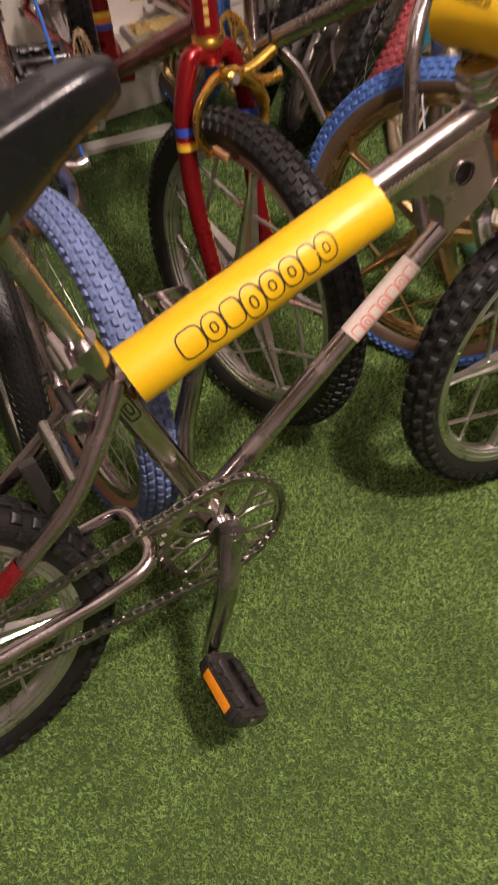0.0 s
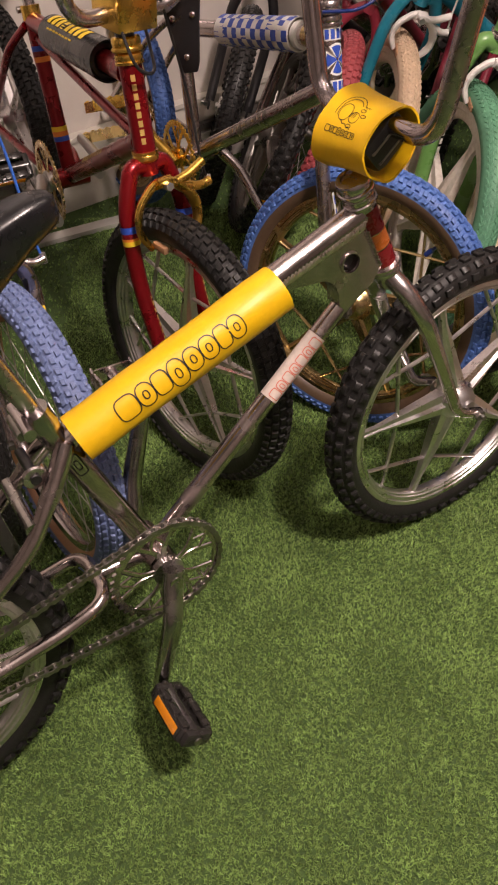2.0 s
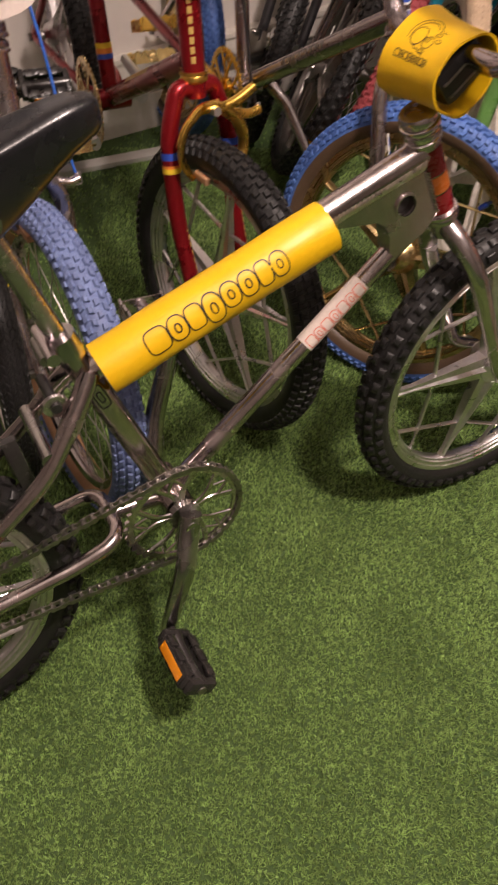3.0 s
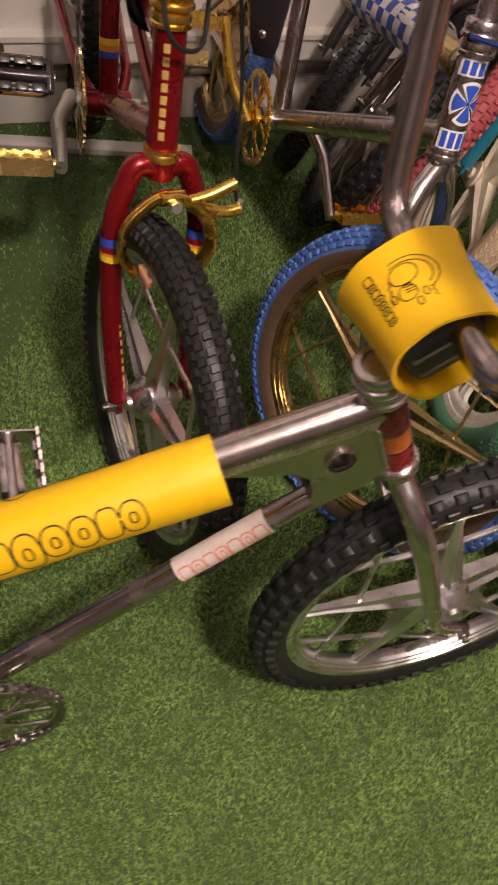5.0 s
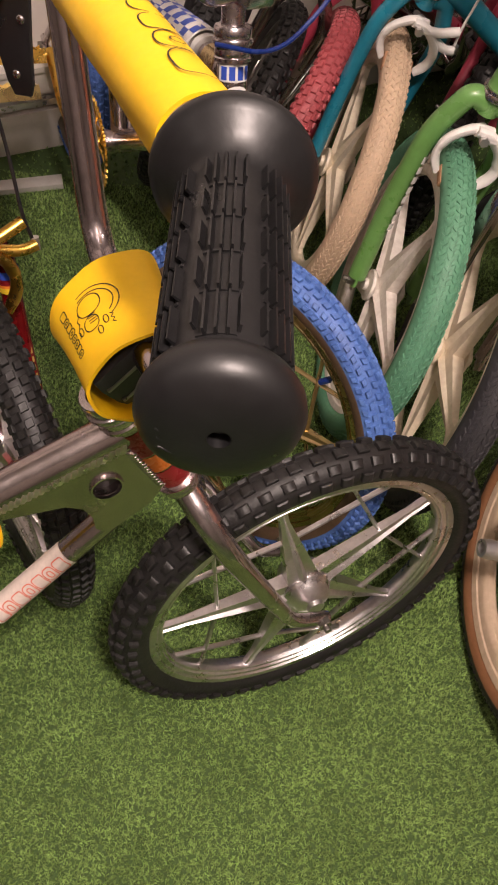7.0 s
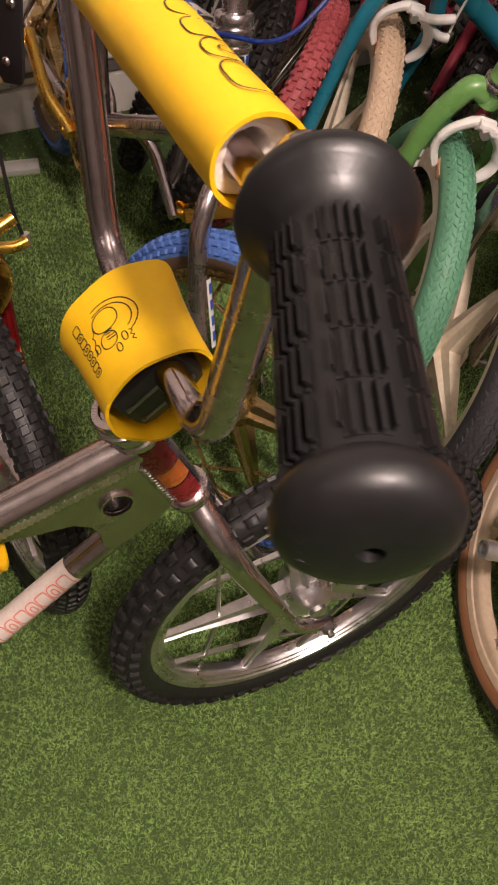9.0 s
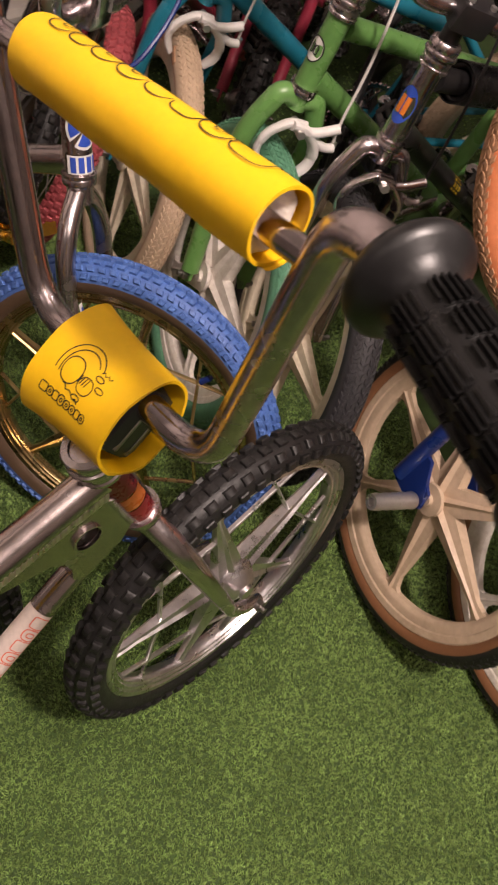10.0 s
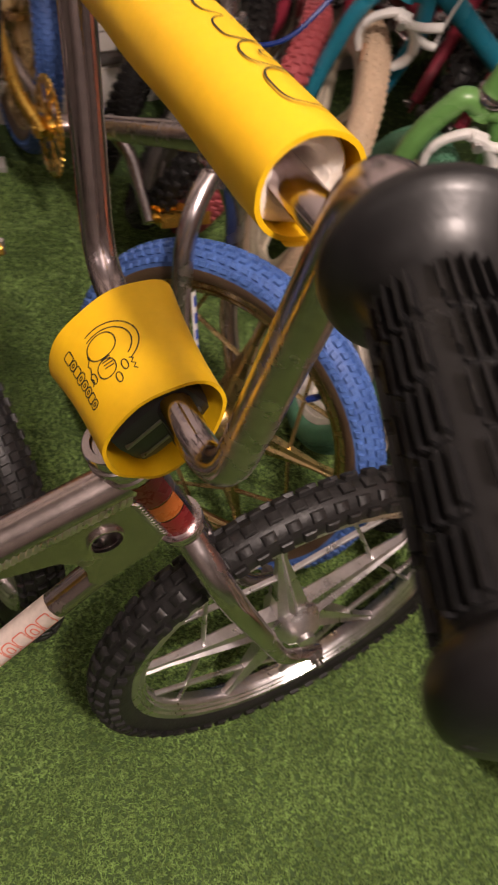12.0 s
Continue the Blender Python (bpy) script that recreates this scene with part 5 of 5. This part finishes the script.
def pale_extras(root, frame_ob, fork, S, g):
    for s in (-1, 1):
        lg0, lg1 = g["low"] - AX * 0.10 + V(0, s * 0.055, 0), V(-0.004, s * 0.052, 0.262)
        letter_bars("fork_print", fork, S, lg0, lg1, FWD, 0.0130, [(0.03 + 0.016 * k, 0.041 + 0.016 * k, -0.005, 0.006) for k in range(4)], YELLOW_INK, "yellow block print")
    # a rounded black plate with a white border, hung on the bars
    at = root.matrix_world.inverted() @ Matrix.Translation((-0.280, 0.806, 0.866)) @ Matrix.Rotation(radians(33), 4, "Z") @ Matrix.Rotation(radians(-12), 4, "X")
    bm = plate(oval(0, 0, 0.205, 0.245, 40, 4.0), 0.003)
    border = part("front_plate", moved(bm, at), DECAL_WHITE, root, "black front plate with a broad white border")
    part("plate_face", moved(plate(oval(0, 0.002, 0.174, 0.214, 40, 4.0), 0.003, Matrix.Translation((0, -0.0025, 0))), at), BLACK, border)
    part("plate_bar", moved(plate(oval(0.030, 0.020, 0.014, 0.110, 16, 6.0), 0.002, Matrix.Translation((0, -0.0045, 0))), at), WHITE, border, "plain white bar")


bicycle("chrome BMX bicycle with yellow pads and alloy mag wheels", (0.4125, 0.7876), 29.7, 6.4, 0.0, dict(
    paint=NICKEL, fork=CHROME, front=(POLISHED, RUBBER, RUBBER, "moto", "knob"), loop_stay=True, chain=True, bar_pad=YELLOW, bar=BAR_CHROME, extra=main_extras, ring=CHROME, crank=CRANK, turn=radians(174), tube_drop=0.016, down_r=0.0128, covered=True, stem=BLACK, shaft=CHROME, dark_clamp=True, knee=True, bar_shift=(0.011, 0, 0.015), bar_wide=0.020, seat_drop=0.012, left_cage=True))
bicycle("candy red BMX bicycle with gold brake and headset", (-0.028, 0.941), -63, 4.0, 11.5, dict(
    back=(0.018, 0, 0.080),
    paint=RED, collar=GOLD, front=(POLISHED, RUBBER, RUBBER, "moto", "block"), rise=0.022, head=77.0, head_len=0.138, round_crown=True, bands=True, stem_lift=0.014, stem_big=1.3, brake=GOLD, brake_big=1.25, cups=GOLD, stem=GOLD, shaft=BLACK, ring=BRASS, crank=ALLOY, pedal=PALE_GOLD, cage_pedal=True, crank_angle=radians(2), pedal_tilt=-24, tube_lift=0.028, extra=red_extras))
bicycle("chrome BMX bicycle with blue tyres and gold mag wheels", (0.284, 1.049), -62, 6.5, 30.0, dict(
    back=(-0.065, 0, 0.022),
    paint=NICKEL, fork=CHROME, front=(BRASS, BLUE_TYRE, DARK_WALL, "moto", "dense", 92), head=73.0, rise=0.029, ring=GOLD, crank=GOLD, extra=checker_extras, valve=BLUE, pedal=GOLD, cage_pedal=True, crank_angle=radians(150), pedal_tilt=-24, left_arm=CHROME))
bicycle("green BMX bicycle with green tyres and white mag wheels", (0.469, 1.358), -161.2, 4.3, 73.1, dict(
    paint=GREEN, front=(WHITE_NYLON, GREEN_TYRE, GREEN_TYRE, "tuff", "chevron"), head=76.1, rise=0.042, R=0.265, brake=WHITE, round_crown=True, leg_r=0.0155, extra=green_extras, stem=CHROME))
bicycle("teal BMX bicycle with beige tyres and cream mag wheels", (0.373, 1.697), -173, 9.9, 82.5, dict(
    paint=TEAL, front=(CREAM, SKIN_TYRE, SKIN_TYRE, "tuff", "chevron"), head=74.4, rise=0.046, R=0.265, brake=WHITE, round_crown=True))
bicycle("black and chrome BMX bicycle with grey tyres and black pad", (0.581, 1.224), -153.9, 2.9, 59.7, dict(
    crank_angle=radians(0),
    paint=BLACK, fork=CHROME, head_paint=CHROME, front=(CREAM, GREY_TYRE, GREY_TYRE, "tuff", "chevron"), head=77.4, rise=0.039, R=0.265, brake=CHROME, round_crown=True, extra=grey_extras, stem=BLACK))
bicycle("BMX bicycle with blue fork and tan six-spoke mag wheels", (0.741, 0.880), -150, 3.2, 64.6, dict(
    paint=BLUE, front=(PINK_CREAM, RUBBER, BROWN_WALL, "tuff", "street", 96), marks=True, leading=True, head=74, count=6, peg=True, extra=blue_extras, turn=0.03, valve=BLUE))
bicycle("white-wheeled BMX bicycle leaning beside the blue one", (0.897, 0.690), -150, 3.6, 65.0, dict(
    paint=BLACK, front=(WHITE_NYLON, RUBBER, BROWN_WALL, "tuff", "street", 96), marks=True, leading=True, head=74, count=6, turn=0.3))
bicycle("chrome BMX bicycle with faded blue tyres", (-0.261, 0.768), -62, 6, 5.0, dict(
    paint=CHROME, front=(CHROME, PALE_BLUE, TAN, "wire", "dense", 100), no_seat=True, head=71, brake=CHROME, cable=CABLE_BLUE, bar_wide=-0.075, crank_angle=radians(-95), left_reflector=True, extra=pale_extras))
bicycle("pink BMX bicycle with red knobby tyres", (0.268, 1.79), -136, 18, 36.0, dict(
    paint=PINK, front=(STEEL, RED_TYRE, RED_TYRE, "wire", "block"), head=71))
bicycle("black BMX bicycle with smooth black tyres", (-0.401, 0.843), -64, 7, 0.0, dict(
    paint=BLACK, front=(CHROME, RUBBER, RUBBER, "wire", "chevron"), no_seat=True, no_bars=True, head=71))
bicycle("black BMX bicycle with knobby tyres beside the wall", (0.057, 1.947), -142, 8, 45.0, dict(
    paint=BLACK, front=(ALLOY, RUBBER, RUBBER, "tuff", "block"), head=71))
bicycle("chrome BMX bicycle with black knobby tyres", (0.168, 1.803), -142, 19, 45.0, dict(
    paint=NICKEL, front=(STEEL, RUBBER, RUBBER, "moto", "knob"), head=71))
bicycle("red BMX bicycle half hidden behind the others", (0.66, 1.86), -122, 8, 10.0, dict(
    paint=PINK, front=(STEEL, RUBBER, RUBBER, "moto", "knob"), head=71))
bicycle("teal and black BMX bicycle behind the chrome one", (0.90, 1.72), -118, 8, 10.0, dict(
    paint=TEAL, front=(BLACK, RUBBER, RUBBER, "tuff", "knob"), head=71, fork=BLACK, bar=BLACK))
bicycle("BMX bicycle with orange tyres, its front wheel raised", (0.908, 0.945), 150, -24, 0.0, dict(
    raised=(0.908, 0.945, 0.76), pitch=36, paint=BLACK, front=(ORANGE_TYRE, TAN, ORANGE_TYRE, "tuff", "chevron", 46), head=71, no_bars=True, no_seat=True))


# ---- turf ----
def turf():
    rng = np.random.default_rng(5)
    regions = [(-0.55, 1.15, 0.0, 1.05, 74000), (-0.35, 0.95, 1.05, 1.85, 34000), (-1.1, -0.35, 0.4, 1.85, 6000), (-0.35, 1.6, 1.85, 2.5, 4000)]
    each = 7
    xs, ys = [], []
    for x0, x1, y0, y1, n in regions:
        step = math.sqrt((x1 - x0) * (y1 - y0) / n)
        gx, gy = np.meshgrid(np.arange(x0, x1, step), np.arange(y0, y1, step))
        xs.append(gx.ravel() + rng.uniform(-0.55, 0.55, gx.size) * step)
        ys.append(gy.ravel() + rng.uniform(-0.55, 0.55, gx.size) * step)
    tx, ty = np.concatenate(xs), np.concatenate(ys)
    lay = np.sin(tx * 31 + 2 * np.sin(ty * 17)) + np.cos(ty * 27 + 2 * np.sin(tx * 19))
    tuft_yaw = lay * 0.9 + rng.normal(0, 1.3, len(tx))
    n = len(tx) * each
    yaw = np.repeat(tuft_yaw, each) + rng.normal(0, 1.15, n)
    away = rng.uniform(0, 0.0022, n)
    x, y = np.repeat(tx, each) + away * np.cos(yaw), np.repeat(ty, each) + away * np.sin(yaw)
    h, w, bendv = rng.uniform(0.0042, 0.0086, n), rng.uniform(0.00044, 0.00086, n), rng.uniform(0.20, 1.0, n)
    dx, dy = np.cos(yaw), np.sin(yaw)
    px, py = -dy, dx
    co = np.empty((n, 5, 3))
    for k, (f, ww) in enumerate(((0, 1), (0, -1), (0.55, 0.9), (0.55, -0.9))):
        lean = bendv * h * f * f
        co[:, k, 0], co[:, k, 1], co[:, k, 2] = x + dx * lean + px * w * ww, y + dy * lean + py * w * ww, h * f
    lean = bendv * h
    co[:, 4, 0], co[:, 4, 1], co[:, 4, 2] = x + dx * lean, y + dy * lean, h * (1 - 0.25 * bendv)
    me = bpy.data.meshes.new("turf")
    b = np.arange(n)[:, None] * 5
    quads = b + np.array([0, 1, 3, 2])
    tris = b + np.array([2, 3, 4])
    me.vertices.add(n * 5)
    me.vertices.foreach_set("co", co.ravel())
    me.loops.add(n * 7)
    loops = np.concatenate([quads, tris], axis=1)
    me.loops.foreach_set("vertex_index", loops.ravel().astype(np.int32))
    me.polygons.add(n * 2)
    starts = np.stack([np.arange(n) * 7, np.arange(n) * 7 + 4], 1)
    me.polygons.foreach_set("loop_start", starts.ravel().astype(np.int32))
    me.materials.append(GRASS)
    me.update()
    me.validate()
    ob = new("turf", me)
    tagged(ob, "short green artificial turf blades covering the floor", "turf", kind="stuff")


turf()
